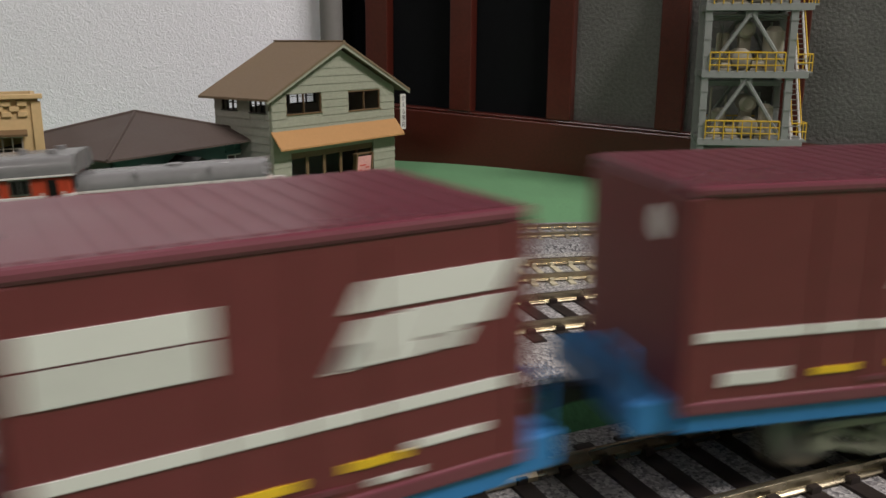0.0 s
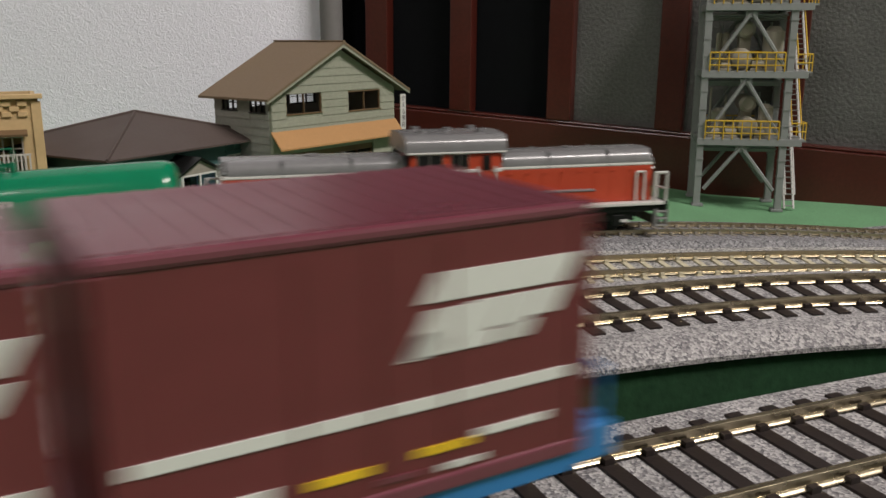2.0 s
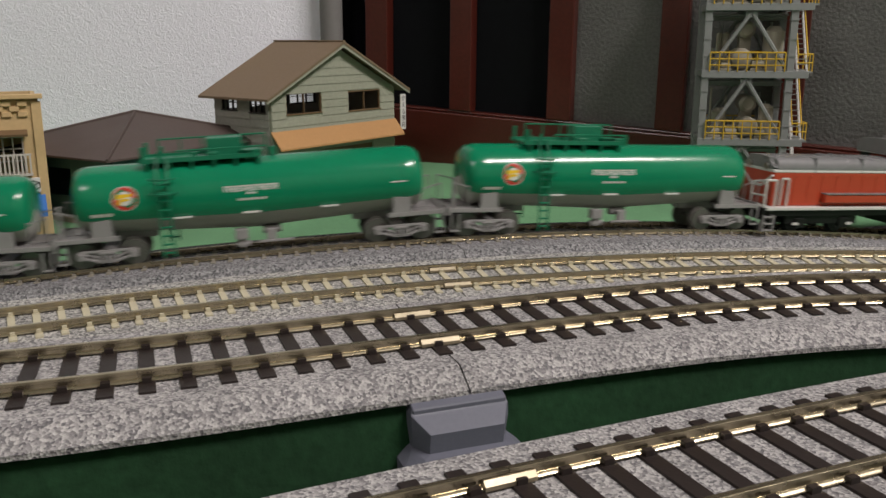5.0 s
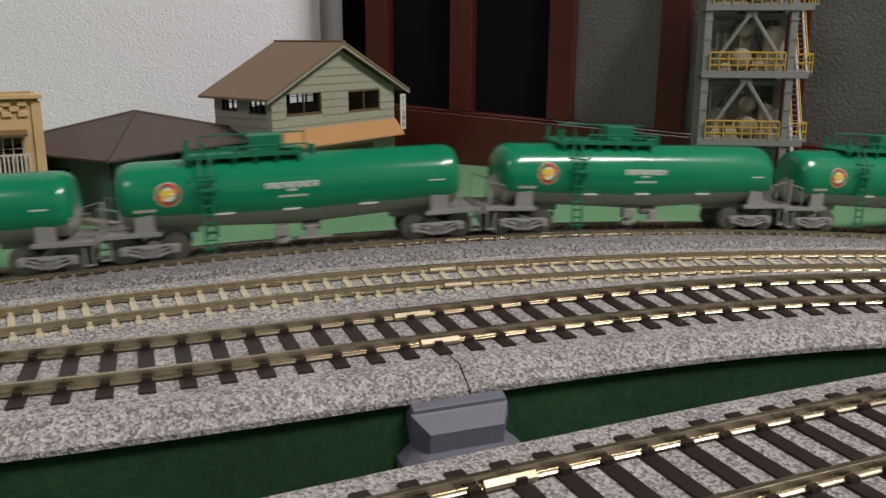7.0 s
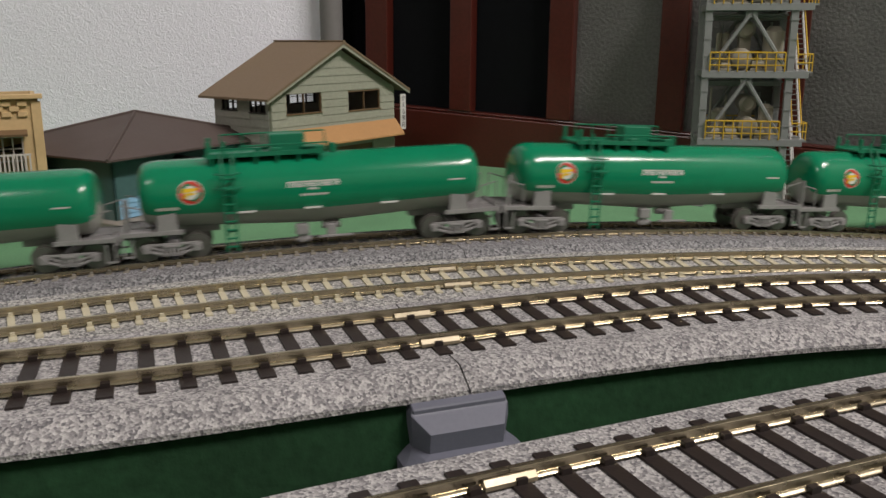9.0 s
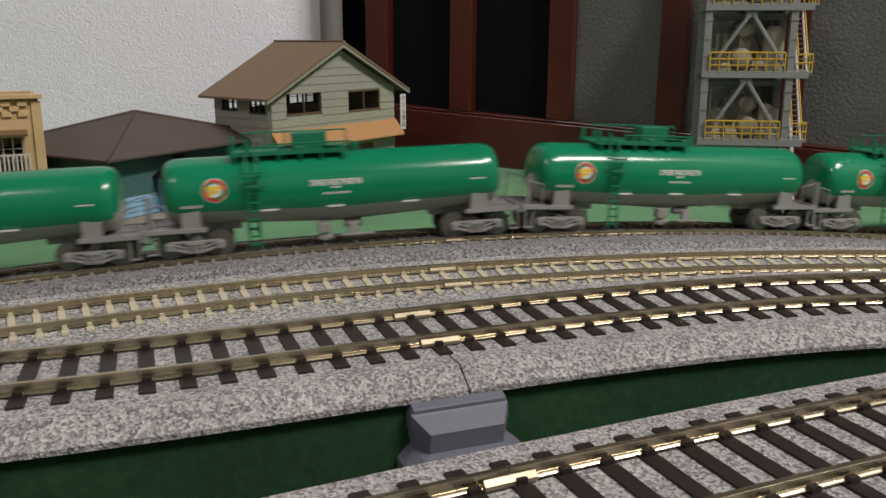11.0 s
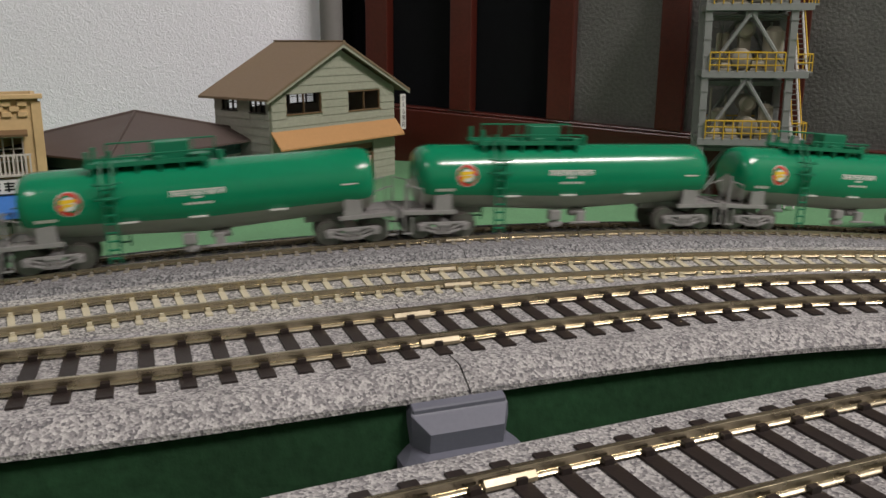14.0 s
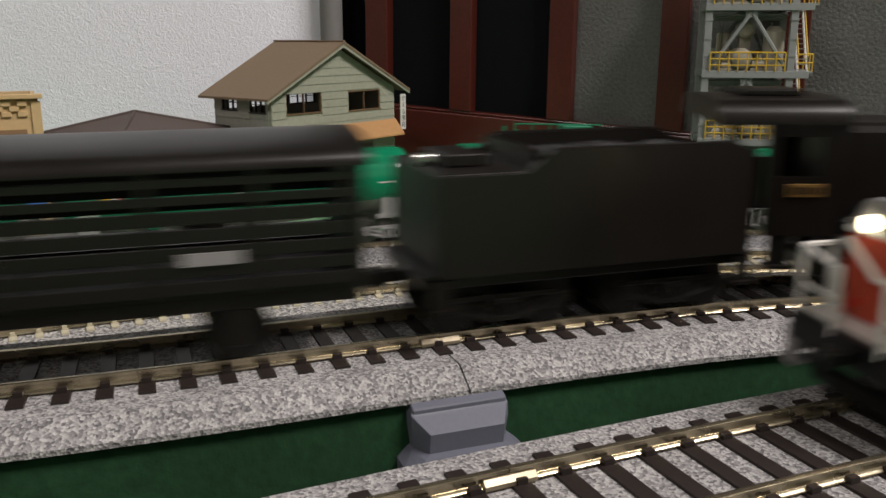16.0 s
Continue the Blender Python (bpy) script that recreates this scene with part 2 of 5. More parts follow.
def build_track(key, label, top, foot, depth, tie, span, mats, joints, slit=0.2):
    length, width, pitch, phase, clips = tie
    s0, s1 = span
    thing = empty("railway_track", label, "railway track", "railway tracks", "structure")
    cut = [s0, *joints, s1]
    for a, b in zip(cut, cut[1:]):
        prof = [(-foot, -depth), (-foot, -depth + 1.0), (-top, -2.55), (top, -2.55), (foot, -depth + 1.0), (foot, -depth)]
        part("roadbed", sweep(key, prof, a + slit, b - slit, 5 if b - a < 900 else 8), mats[0], thing)
        for o in (-8.75, 8.75):
            part("rail", sweep(key, rail_profile(o), a + 0.1, b - 0.1, 4 if b - a < 900 else 8), mats[1], thing, smooth=True)
    for j in joints:
        for o in (-8.75, 8.75):
            bm = sweep(key, [(o - 1.5, -2.15), (o + 1.5, -2.15), (o + 1.5, -1.5), (o + 0.75, -0.8), (o - 0.75, -0.8), (o - 1.5, -1.5)], j - 4, j + 4, 2)
            part("rail_joiner", bm, JOINER, thing, "pale bronze rail joiner")
    me = sleeper_mesh("sleeper", length, width, mats[2], clips)
    for s in np.arange(phase - 48 * pitch, phase + 48.5 * pitch, pitch):
        if not s0 + 4 < s < s1 - 4:
            continue
        x, y, z, t = on_track(key, s)
        ob = new("sleeper", me)
        ob.parent = thing
        ob.matrix_basis = pose(x * MM, y * MM, z * MM, 0, 0, math.degrees(t))
    return thing


# ---- setting ----
EYE_Z = 85.016


def ground_z(x):
    """The board sinks gently to both sides."""
    x = max(-120, min(190, x))
    return -15.2 - 0.0040 * x - 2.724e-4 * x * x


def spread(thing, k):
    """Move a thing away from the viewing point and enlarge it alike, so that it stands on the board."""
    x, y, z = thing.location
    thing.location = (x * k, y * k, EYE_Z * MM + (z - EYE_Z * MM) * k)
    thing.scale = (k, k, k)


def build_setting():
    bm = bmesh.new()
    xs = [-1500, -320, *range(-120, 191, 10), 390, 1500]
    top = [[bm.verts.new((x, y, ground_z(x))) for x in xs] for y in (-900, 760)]
    low = [[bm.verts.new((x, y, -60)) for x in xs] for y in (-900, 760)]
    for i in range(len(xs) - 1):
        bm.faces.new((top[0][i], top[0][i + 1], top[1][i + 1], top[1][i]))
        bm.faces.new((low[0][i], low[0][i + 1], low[1][i + 1], low[1][i]))
        bm.faces.new((low[0][i], low[0][i + 1], top[0][i + 1], top[0][i]))
        bm.faces.new((low[1][i], low[1][i + 1], top[1][i + 1], top[1][i]))
    for k in (0, -1):
        bm.faces.new((low[0][k], low[1][k], top[1][k], top[0][k]))
    tagged(part("ground", bm, FELT), "green layout board covered with flocked paper", "layout board", kind="structure")
    # wallpapered wall, with a rounded end beside the dark gap
    wall = tagged(part("wall_west", box(bmesh.new(), (-652, 694, 700), (1130, 24, 1600), rz=radians(4.5), bevel=5), WALLPAPER), "white wall with embossed plaster-look wallpaper", "wall", kind="structure")
    tagged(part("trim", rod(bmesh.new(), (-89, 716, -40), (-89, 716, 1400), 9, 20), TRIM_GREY, smooth=True), "grey rounded edge trim of the wall", "trim", kind="structure")
    for name, c, d in (("wall_north", (250, 860, 700), (2800, 30, 1700)), ("wall_east", (1500, -100, 700), (30, 2200, 1700)),
                       ("wall_south", (0, -1100, 700), (3000, 30, 1700)), ("wall_back", (-1500, -100, 700), (30, 2200, 1700))):
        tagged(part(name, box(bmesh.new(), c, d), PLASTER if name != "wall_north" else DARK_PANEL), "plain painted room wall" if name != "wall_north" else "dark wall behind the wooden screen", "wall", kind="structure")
    tagged(part("ceiling", box(bmesh.new(), (0, -100, 1465), (3000, 2200, 30)), PLASTER), "plain pale ceiling", "ceiling", kind="structure")
    tagged(part("floor", box(bmesh.new(), (0, -100, -75), (3000, 2200, 28)), WOOD), "dark wooden table top below the layout", "table top", kind="structure")


def build_screen():
    """Mahogany screen with dark and pressed grey panels; its rails follow the slope of the board."""
    thing = empty("wooden_screen", "dark mahogany screen with black and grey textured panels", "room divider", kind="structure", m=place(-17.4, 682.0, 0, -23.6))
    def z(s):
        return -24 - 0.05 * (-17.4 + s * 0.9164)
    def bar(name, s0, s1, lo, hi, y0, y1, mat, label=""):
        bm = bmesh.new()
        pts = [(s0, lo(s0)), (s1, lo(s1)), (s1, hi(s1)), (s0, hi(s0))]
        prism(bm, pts, y0, y1, "xz")
        bmesh.ops.bevel(bm, geom=list(bm.edges), offset=0.8, segments=2, affect="EDGES", profile=0.5)
        return part(name, bm, mat, thing, label)
    def rail_top(s):
        return 29.5 - 0.0556 * (s + 19)
    bar("bottom_rail", -110, 560, lambda s: z(s) + 0.5, lambda s: rail_top(s), 0, 22, MAHOGANY)
    bar("moulding", -110, 560, lambda s: rail_top(s) + 0.2, lambda s: rail_top(s) + 2.2, 2, 20, MAHOGANY, "polished top moulding of the bottom rail")
    for s0, s1 in ((-47.5, -28.3), (24.4, 42.1), (101.7, 119.8), (180.5, 199.0), (257.0, 275.0), (352, 370), (447, 465)):
        bm = bmesh.new()
        prism(bm, [(s0 - 1.0, rail_top(s0) + 2.4), (s1 - 1.0, rail_top(s1) + 2.4), (s1 + 3, 420), (s0 + 3, 420)], 1.0, 19, "xz")
        bmesh.ops.bevel(bm, geom=list(bm.edges), offset=0.8, segments=2, affect="EDGES", profile=0.5)
        part("post", bm, MAHOGANY, thing)
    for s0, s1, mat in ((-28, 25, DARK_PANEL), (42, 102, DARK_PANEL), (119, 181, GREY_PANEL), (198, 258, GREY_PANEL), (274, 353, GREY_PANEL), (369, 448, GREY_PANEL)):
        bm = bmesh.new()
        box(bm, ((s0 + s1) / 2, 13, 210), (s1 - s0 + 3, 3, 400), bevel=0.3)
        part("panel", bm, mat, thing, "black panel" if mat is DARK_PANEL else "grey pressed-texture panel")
    spread(thing, 1.035)
    bar("top_rail", -60, 560, lambda s: 420, lambda s: 445, 0, 22, MAHOGANY)
    # added near-black folded sheet: the darkness of the gap beside the wall
    bm = bmesh.new()
    rows = []
    for i in range(25):
        x = -190 + i * 4.7
        rows.append((x, 50 + 3.5 * math.sin(i * 1.25)))
    lo = [bm.verts.new((x, y, -15)) for x, y in rows]
    hi = [bm.verts.new((x, y, 420)) for x, y in rows]
    for i in range(24):
        bm.faces.new((lo[i], lo[i + 1], hi[i + 1], hi[i]))
    r = bmesh.ops.extrude_face_region(bm, geom=list(bm.faces))
    bmesh.ops.translate(bm, verts=[v for v in r["geom"] if isinstance(v, bmesh.types.BMVert)], vec=(0, 2, 0))
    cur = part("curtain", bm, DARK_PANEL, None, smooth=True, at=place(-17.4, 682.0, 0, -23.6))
    tagged(cur, "added near-black folded sheet for the darkness of the gap beside the screen", "curtain")


# ---- buildings ----


def framed_window(parent, u0, u1, z0, z1, y, bars, frame_mat, rows=1, pane=True, deep=1.6):
    """A window in a wall of the plane y = const; u along the wall."""
    win = part("window", box(bmesh.new(), ((u0 + u1) / 2, y, z1 - 0.35), (u1 - u0, deep, 0.7)), frame_mat, parent)
    part("sill", box(bmesh.new(), ((u0 + u1) / 2, y - 0.3, z0 + 0.35), (u1 - u0 + 0.8, deep + 0.6, 0.7)), frame_mat, win)
    for i in range(bars + 2):
        u = u0 + 0.3 + (u1 - u0 - 0.6) * i / (bars + 1)
        part("mullion", box(bmesh.new(), (u, y, (z0 + z1) / 2), (0.6 if 0 < i <= bars else 0.7, deep * 0.8, z1 - z0 - 1.4)), frame_mat, win)
    for i in range(1, rows):
        zz = z0 + (z1 - z0) * i / rows
        part("glazing_bar", box(bmesh.new(), ((u0 + u1) / 2, y + 0.1, zz), (u1 - u0 - 1.4, deep * 0.6, 0.4)), frame_mat, win)
    if pane:
        p = part("pane", box(bmesh.new(), ((u0 + u1) / 2, y + 0.5, (z0 + z1) / 2), (u1 - u0 - 0.6, 0.25, z1 - z0 - 0.6)), PANE, win, "clear plastic pane")
        p.visible_shadow = False
    return win


def wall_with_holes(bm, u0, u1, z0, z1, y0, y1, holes):
    """Wall slab cut into rectangles round its openings."""
    us = sorted({u0, u1, *[h[0] for h in holes], *[h[1] for h in holes]})
    zs = sorted({z0, z1, *[h[2] for h in holes], *[h[3] for h in holes]})
    for a, b in zip(us, us[1:]):
        for c, d in zip(zs, zs[1:]):
            m, k = (a + b) / 2, (c + d) / 2
            if any(h[0] < m < h[1] and h[2] < k < h[3] for h in holes):
                continue
            box(bm, (m, (y0 + y1) / 2, k), (b - a, y1 - y0, d - c))
    bmesh.ops.remove_doubles(bm, verts=bm.verts, dist=0.001)
    return bm


def build_house():
    """Two-storey bookshop, gable towards the tracks. Local x along the gable wall, y into the house."""
    g = -10.5
    thing = empty("bookshop_house", "two-storey sage clapboard shop house with olive-brown gable roof", "house", "model buildings", m=place(-97.6, 500.6, 0, 53.6))
    W, D, EAVE, TOP = 110, 50, 52, 79
    fw = [(11.7, 41, 39.4, 52), (64.8, 95.4, 38.2, 51)]
    part("wall", wall_with_holes(bmesh.new(), 0, W, g, EAVE, 0.8, 2.4, fw + [(14, 88, g + 2, 17)]), SIDING, thing, "sage-grey front wall")
    bm = bmesh.new()
    prism(bm, [(0, EAVE), (W, EAVE), (W / 2 + 1, TOP - 1)], 0.8, 2.4, "xz")
    part("gable", bm, SIDING, thing)
    # clapboards, each proud of the wall at its lower edge
    z = g + 1
    boards = []
    while z < TOP - 5:
        segs = [(0.2, W - 0.2)]
        if z > EAVE - 1:
            k = (z + 4.6 - EAVE) / (TOP - 1 - EAVE)
            segs = [(0.2 + (W / 2) * k, W - 0.2 - (W / 2 - 1) * k)]
        for h in fw + [(14, 88, g + 2, 17)]:
            if z + 4.0 > h[2] and z + 0.6 < h[3]:
                nxt = []
                for a, b in segs:
                    if h[0] > a and h[1] < b:
                        nxt += [(a, h[0]), (h[1], b)]
                    else:
                        nxt.append((a, b))
                segs = nxt
        for a, b in segs:
            if b - a > 1.5:
                boards.append((a, b, z))
        z += 4.7
    for a, b, z in boards:
        bm = bmesh.new()
        prism(bm, [(0.8, z + 4.66), (0.6, z + 4.66), (0.2, z + 0.1), (0.8, z + 0.1)], a, b, "yz")
        part("clapboard", bm, SIDING, thing)
    sw = [(29.2, 43.0, 41.6, 51.4), (5.0, 18.7, 41.0, 51.0)]
    side = part("side_wall", wall_with_holes(bmesh.new(), -D, -2.5, g, EAVE, 0, 1.6, [(-b, -a, c, d) for a, b, c, d in sw]), SIDING_SIDE, thing, "shaded side wall", at=Matrix.Rotation(radians(-90), 4, "Z"))
    z = g + 1
    while z < EAVE - 4:
        cuts = [(-D + 0.2, -2.7)]
        for a, b, c, d in sw:
            if z + 4.0 > c and z + 0.6 < d:
                cuts = [v for lo, hi in cuts for v in (((lo, -b), (-a, hi)) if lo < -b and hi > -a else ((lo, hi),))]
        for lo, hi in cuts:
            bm = bmesh.new()
            prism(bm, [(0, z + 4.66), (-0.15, z + 4.66), (-0.5, z + 0.1), (0, z + 0.1)], lo, hi, "yz")
            part("clapboard", bm, SIDING_SIDE, side)
        z += 4.7
    for a, b, c, d in sw:
        framed_window(side, -b, -a, c, d, 0.6, 2, DARK_FRAME, 2)
    bw = [(8, 44, 41, 50.5), (60, 84, 41, 50.5)]
    part("back_wall", wall_with_holes(bmesh.new(), 0, W, g, EAVE, D - 1.6, D, bw), SIDING_SIDE, thing)
    for h in bw:
        framed_window(thing, *h, D - 1.0, 2, DARK_FRAME, 2)
    bm = bmesh.new()
    prism(bm, [(0, EAVE), (W, EAVE), (W / 2 + 1, TOP - 1)], D - 1.6, D, "xz")
    part("back_gable", bm, SIDING_SIDE, thing)
    part("far_wall", box(bmesh.new(), (W - 0.8, D / 2, (g + EAVE) / 2), (1.6, D - 5, EAVE - g)), SIDING_SIDE, thing)
    part("upper_floor", box(bmesh.new(), (W / 2, D / 2, 27), (W - 4, D - 5, 1.2)), WOOD, thing)
    for h in fw:
        framed_window(thing, *h, 1.5, 1, WOOD, 1)
    # roof: two slabs with overhang, barge boards
    rise = TOP - EAVE
    for sgn in (-1, 1):
        bm = bmesh.new()
        x0, x1 = W / 2 + 1, (W / 2 + 1) + sgn * (W / 2 + 9)
        k = rise / (W / 2)
        zb = TOP + 1.2 - k * (W / 2 + 9)
        prism(bm, [(x0, TOP + 2.6), (x1, zb + 1.4), (x1, zb), (x0, TOP + 1.0)], -5.5, D + 5, "xz")
        part("roof", bm, ROOF_BROWN, thing, "matt olive-brown roof slope")
        bm = bmesh.new()
        prism(bm, [(x0, TOP + 1.0), (x1, zb), (x1, zb - 1.6), (x0, TOP - 1.0)], -5.0, -4.0, "xz")
        part("barge_board", bm, SIDING, thing)
    part("ridge_cap", box(bmesh.new(), (W / 2 + 1, D / 2, TOP + 2.7), (2.6, D + 11, 0.9), bevel=0.3), ROOF_BROWN, thing)
    bm = bmesh.new()
    prism(bm, [(0.6, 31), (-7.5, 21.4), (-7.5, 20.4), (0.6, 29.6)], -1, W + 1, "yz")
    part("awning", bm, AWNING, thing, "plain tan awning over the shop front")
    # shop front: glazed sliding doors under a fascia
    bm = box(bmesh.new(), (51, 2.2, 15.2), (74, 1.2, 3.6))
    part("fascia", bm, WOOD, thing)
    for i in range(5):
        u = 14 + i * 14.8
        door = part("sliding_door", box(bmesh.new(), (u + 7.4, 2.6, -3.8), (14.2, 0.9, 7)), WOOD, thing, "wooden sliding door with glass above")
        for q in (0.6, 14.2):
            part("stile", box(bmesh.new(), (u + q, 2.6, 6.5), (1.1, 1.0, 13.5)), WOOD, door)
        pn = part("pane", box(bmesh.new(), (u + 7.4, 2.7, 6.5), (12.4, 0.25, 13)), PANE, door)
        pn.visible_shadow = False
    part("step", box(bmesh.new(), (55, -4, g + 1.0), (112, 10, 2.4), bevel=0.3), STONE, thing, "grey stone step along the front")
    sign = part("hanging_sign", box(bmesh.new(), (115.5, -2.5, 35.0), (5.2, 1.0, 23.5), bevel=0.15), WHITE, thing, "narrow white upright shop sign with black letters")
    for i, ch in enumerate("\u304b\u3048\u308b\u66f8\u623f"):
        cu = bpy.data.curves.new("letter", "FONT")
        cu.body, cu.size, cu.align_x, cu.align_y, cu.extrude = ch, 4.0 * MM, "CENTER", "CENTER", 0.00003
        cu.materials.append(BLACK)
        ob = new("letter", cu)
        ob.parent = sign
        ob.matrix_basis = pose(115.5 * MM, -3.06 * MM, (43.9 - i * 4.4) * MM, 90, 0, 0)
    board = empty("notice_board", "leaning wooden notice stand with a pink printed poster", "notice stand", m=place(-52.0, 561.2, -7.6, 50))
    for x in (-7, 7):
        part("leg", box(bmesh.new(), (x, 0, 9.5), (1.2, 3.2, 19), rx=0.12), WOOD, board)
    part("poster", box(bmesh.new(), (0, -0.8, 10.5), (12.6, 0.4, 13), rx=0.12), POSTER_PINK, board, "pink poster with red print")
    for x, z, w in ((-3, 14, 3), (2, 13, 4), (-1, 11, 5), (3, 9.4, 3), (-3.4, 8, 3), (1, 7, 4)):
        part("print_mark", box(bmesh.new(), (x, -1.15, z), (w, 0.2, 0.7), rx=0.12), POSTER_RED, board)
    part("crossbar", box(bmesh.new(), (0, -0.6, 3.4), (13, 1.2, 1.0)), WOOD, board)
    part("top_bar", box(bmesh.new(), (0, 0.7, 18.4), (15.4, 2.4, 1.0)), WOOD, board)
    spread(thing, 1.09)
    spread(board, 1.083)


def build_station():
    """Low hip-roofed station; local x along its long front, y to the back."""
    thing = empty("station_building", "low teal and blue wooden station with umber hip roof", "station", "model buildings", m=place(-157, 404, 0, 60))
    L, D, E, A = 122, 98, 28, 44.5
    g = -4.5
    bm = bmesh.new()
    c = [bm.verts.new(p) for p in ((0, 0, E), (L, 0, E), (L, D, E), (0, D, E))]
    lowr = [bm.verts.new((v.co.x, v.co.y, E - 1.0)) for v in c]
    apex = bm.verts.new((L / 2, D / 2, A))
    for i in range(4):
        bm.faces.new((c[i], c[(i + 1) % 4], apex))
        bm.faces.new((lowr[i], lowr[(i + 1) % 4], c[(i + 1) % 4], c[i]))
    bm.faces.new(lowr)
    part("roof", bm, ROOF_DARK, thing, "dull umber hip roof")
    for p in ((0, 0), (L, 0), (L, D), (0, D)):
        part("hip_cap", rod(bmesh.new(), (p[0], p[1], E + 0.2), (L / 2, D / 2, A + 0.2), 0.8, 6), ROOF_DARK, thing)
    holes = [(88, 108, 6, 20)]
    fr = part("front_wall", wall_with_holes(bmesh.new(), 10, L - 9, g, E - 1, 9, 10.6, holes + [(42, 60, g + 2, 17)]), STATION_TEAL, thing, "dark teal front wall")
    part("end_wall", wall_with_holes(bmesh.new(), -(D - 8), -9, g, E - 1, 10, 11.6, [(-60, -40, 6, 20)]), STATION_TEAL, thing, at=Matrix.Rotation(radians(-90), 4, "Z"))
    part("back_wall", box(bmesh.new(), (L / 2, D - 8.8, (g + E) / 2 - 0.5), (L - 20, 1.6, E - 1 - g)), STATION_TEAL, thing)
    part("far_wall", box(bmesh.new(), (L - 9.8, D / 2, (g + E) / 2 - 0.5), (1.6, D - 21, E - 1 - g)), STATION_TEAL, thing)
    for h in holes:
        framed_window(thing, *h, 9.6, 2, WHITE if h[0] > 70 else DARK_FRAME, 3)
    framed_window(thing, 87, 109, 21.5, 26, 9.4, 2, STATION_TEAL, 1)
    z = g + 1.5
    while z < 6:
        for a, b in ((66, 112.6), (12, 37)):
            bm = bmesh.new()
            prism(bm, [(9.1, z + 2.4), (8.8, z + 2.4), (8.2, z), (9.1, z)], a, b, "yz")
            part("siding_board", bm, STATION_BLUE, thing, "light blue siding board")
        z += 2.5
    # gabled porch with a glazed door
    porch = part("porch", wall_with_holes(bmesh.new(), 38, 64, g, 16, -7, -6, [(40, 51, g + 1, 15), (52, 62.5, g + 1, 15)]), WHITE, thing, "white-framed gabled entrance porch")
    for sgn in (-1, 1):
        bm = bmesh.new()
        prism(bm, [(51, 24.4), (51 + sgn * 17, 15.6), (51 + sgn * 17, 14.8), (51, 23.2)], -9, 10, "xz")
        part("porch_roof", bm, BLACK, porch)
    bm = bmesh.new()
    prism(bm, [(37, 16), (65, 16), (51, 23)], -7, -6, "xz")
    part("porch_gable", bm, STONE, porch)
    for u in (45.5, 57.2):
        part("door_panel", box(bmesh.new(), (u, -6.3, -0.2), (10, 0.5, 6)), CARD, porch, "beige lower door panel")
        pn = part("pane", box(bmesh.new(), (u, -6.3, 9), (10, 0.25, 12)), PANE, porch)
        pn.visible_shadow = False
    for x in (37.6, 64.4):
        part("side_panel", box(bmesh.new(), (x, 1.5, 5), (1.0, 15, 20)), STATION_BLUE, porch)
    part("plinth", box(bmesh.new(), (L / 2, D / 2 - 4, g - 1.2), (L - 8, D - 2, 4.5), bevel=0.3), STONE, thing, "worn stone plinth")
    flags = empty("banner_flag", "small red and white shop banner on a pole", "banner", "banners", m=place(-112.5, 468.0, -6, 55))
    part("pole", rod(bmesh.new(), (0, 0, 0), (-4.5, 0, 26), 0.35), RAIL_WHITE, flags)
    part("cloth", box(bmesh.new(), (1.6, 0, 15), (6, 0.35, 20), ry=-0.18), POSTER_RED, flags, "red cloth with white characters")
    for i in range(5):
        part("print_mark", box(bmesh.new(), (0.4 + i * 0.55, -0.3, 21.5 - i * 3.4), (3.2, 0.2, 2.0), ry=-0.18), WHITE, flags)
    f2 = empty("banner_flag", "small white shop banner with red marks on a pole", "banner", "banners", m=place(-117.5, 460.0, -6, 55))
    part("pole", rod(bmesh.new(), (0, 0, 0), (-4.0, 0, 25), 0.35), RAIL_WHITE, f2)
    part("cloth", box(bmesh.new(), (1.4, 0, 14), (5.5, 0.35, 19), ry=-0.18), WHITE, f2, "white cloth")
    for i in range(3):
        part("print_mark", box(bmesh.new(), (0.2 + i * 0.6, -0.3, 20 - i * 4), (2.6, 0.2, 2.2), ry=-0.18), POSTER_RED, f2)
    spread(thing, 1.14)
    spread(flags, 1.135)
    spread(f2, 1.135)


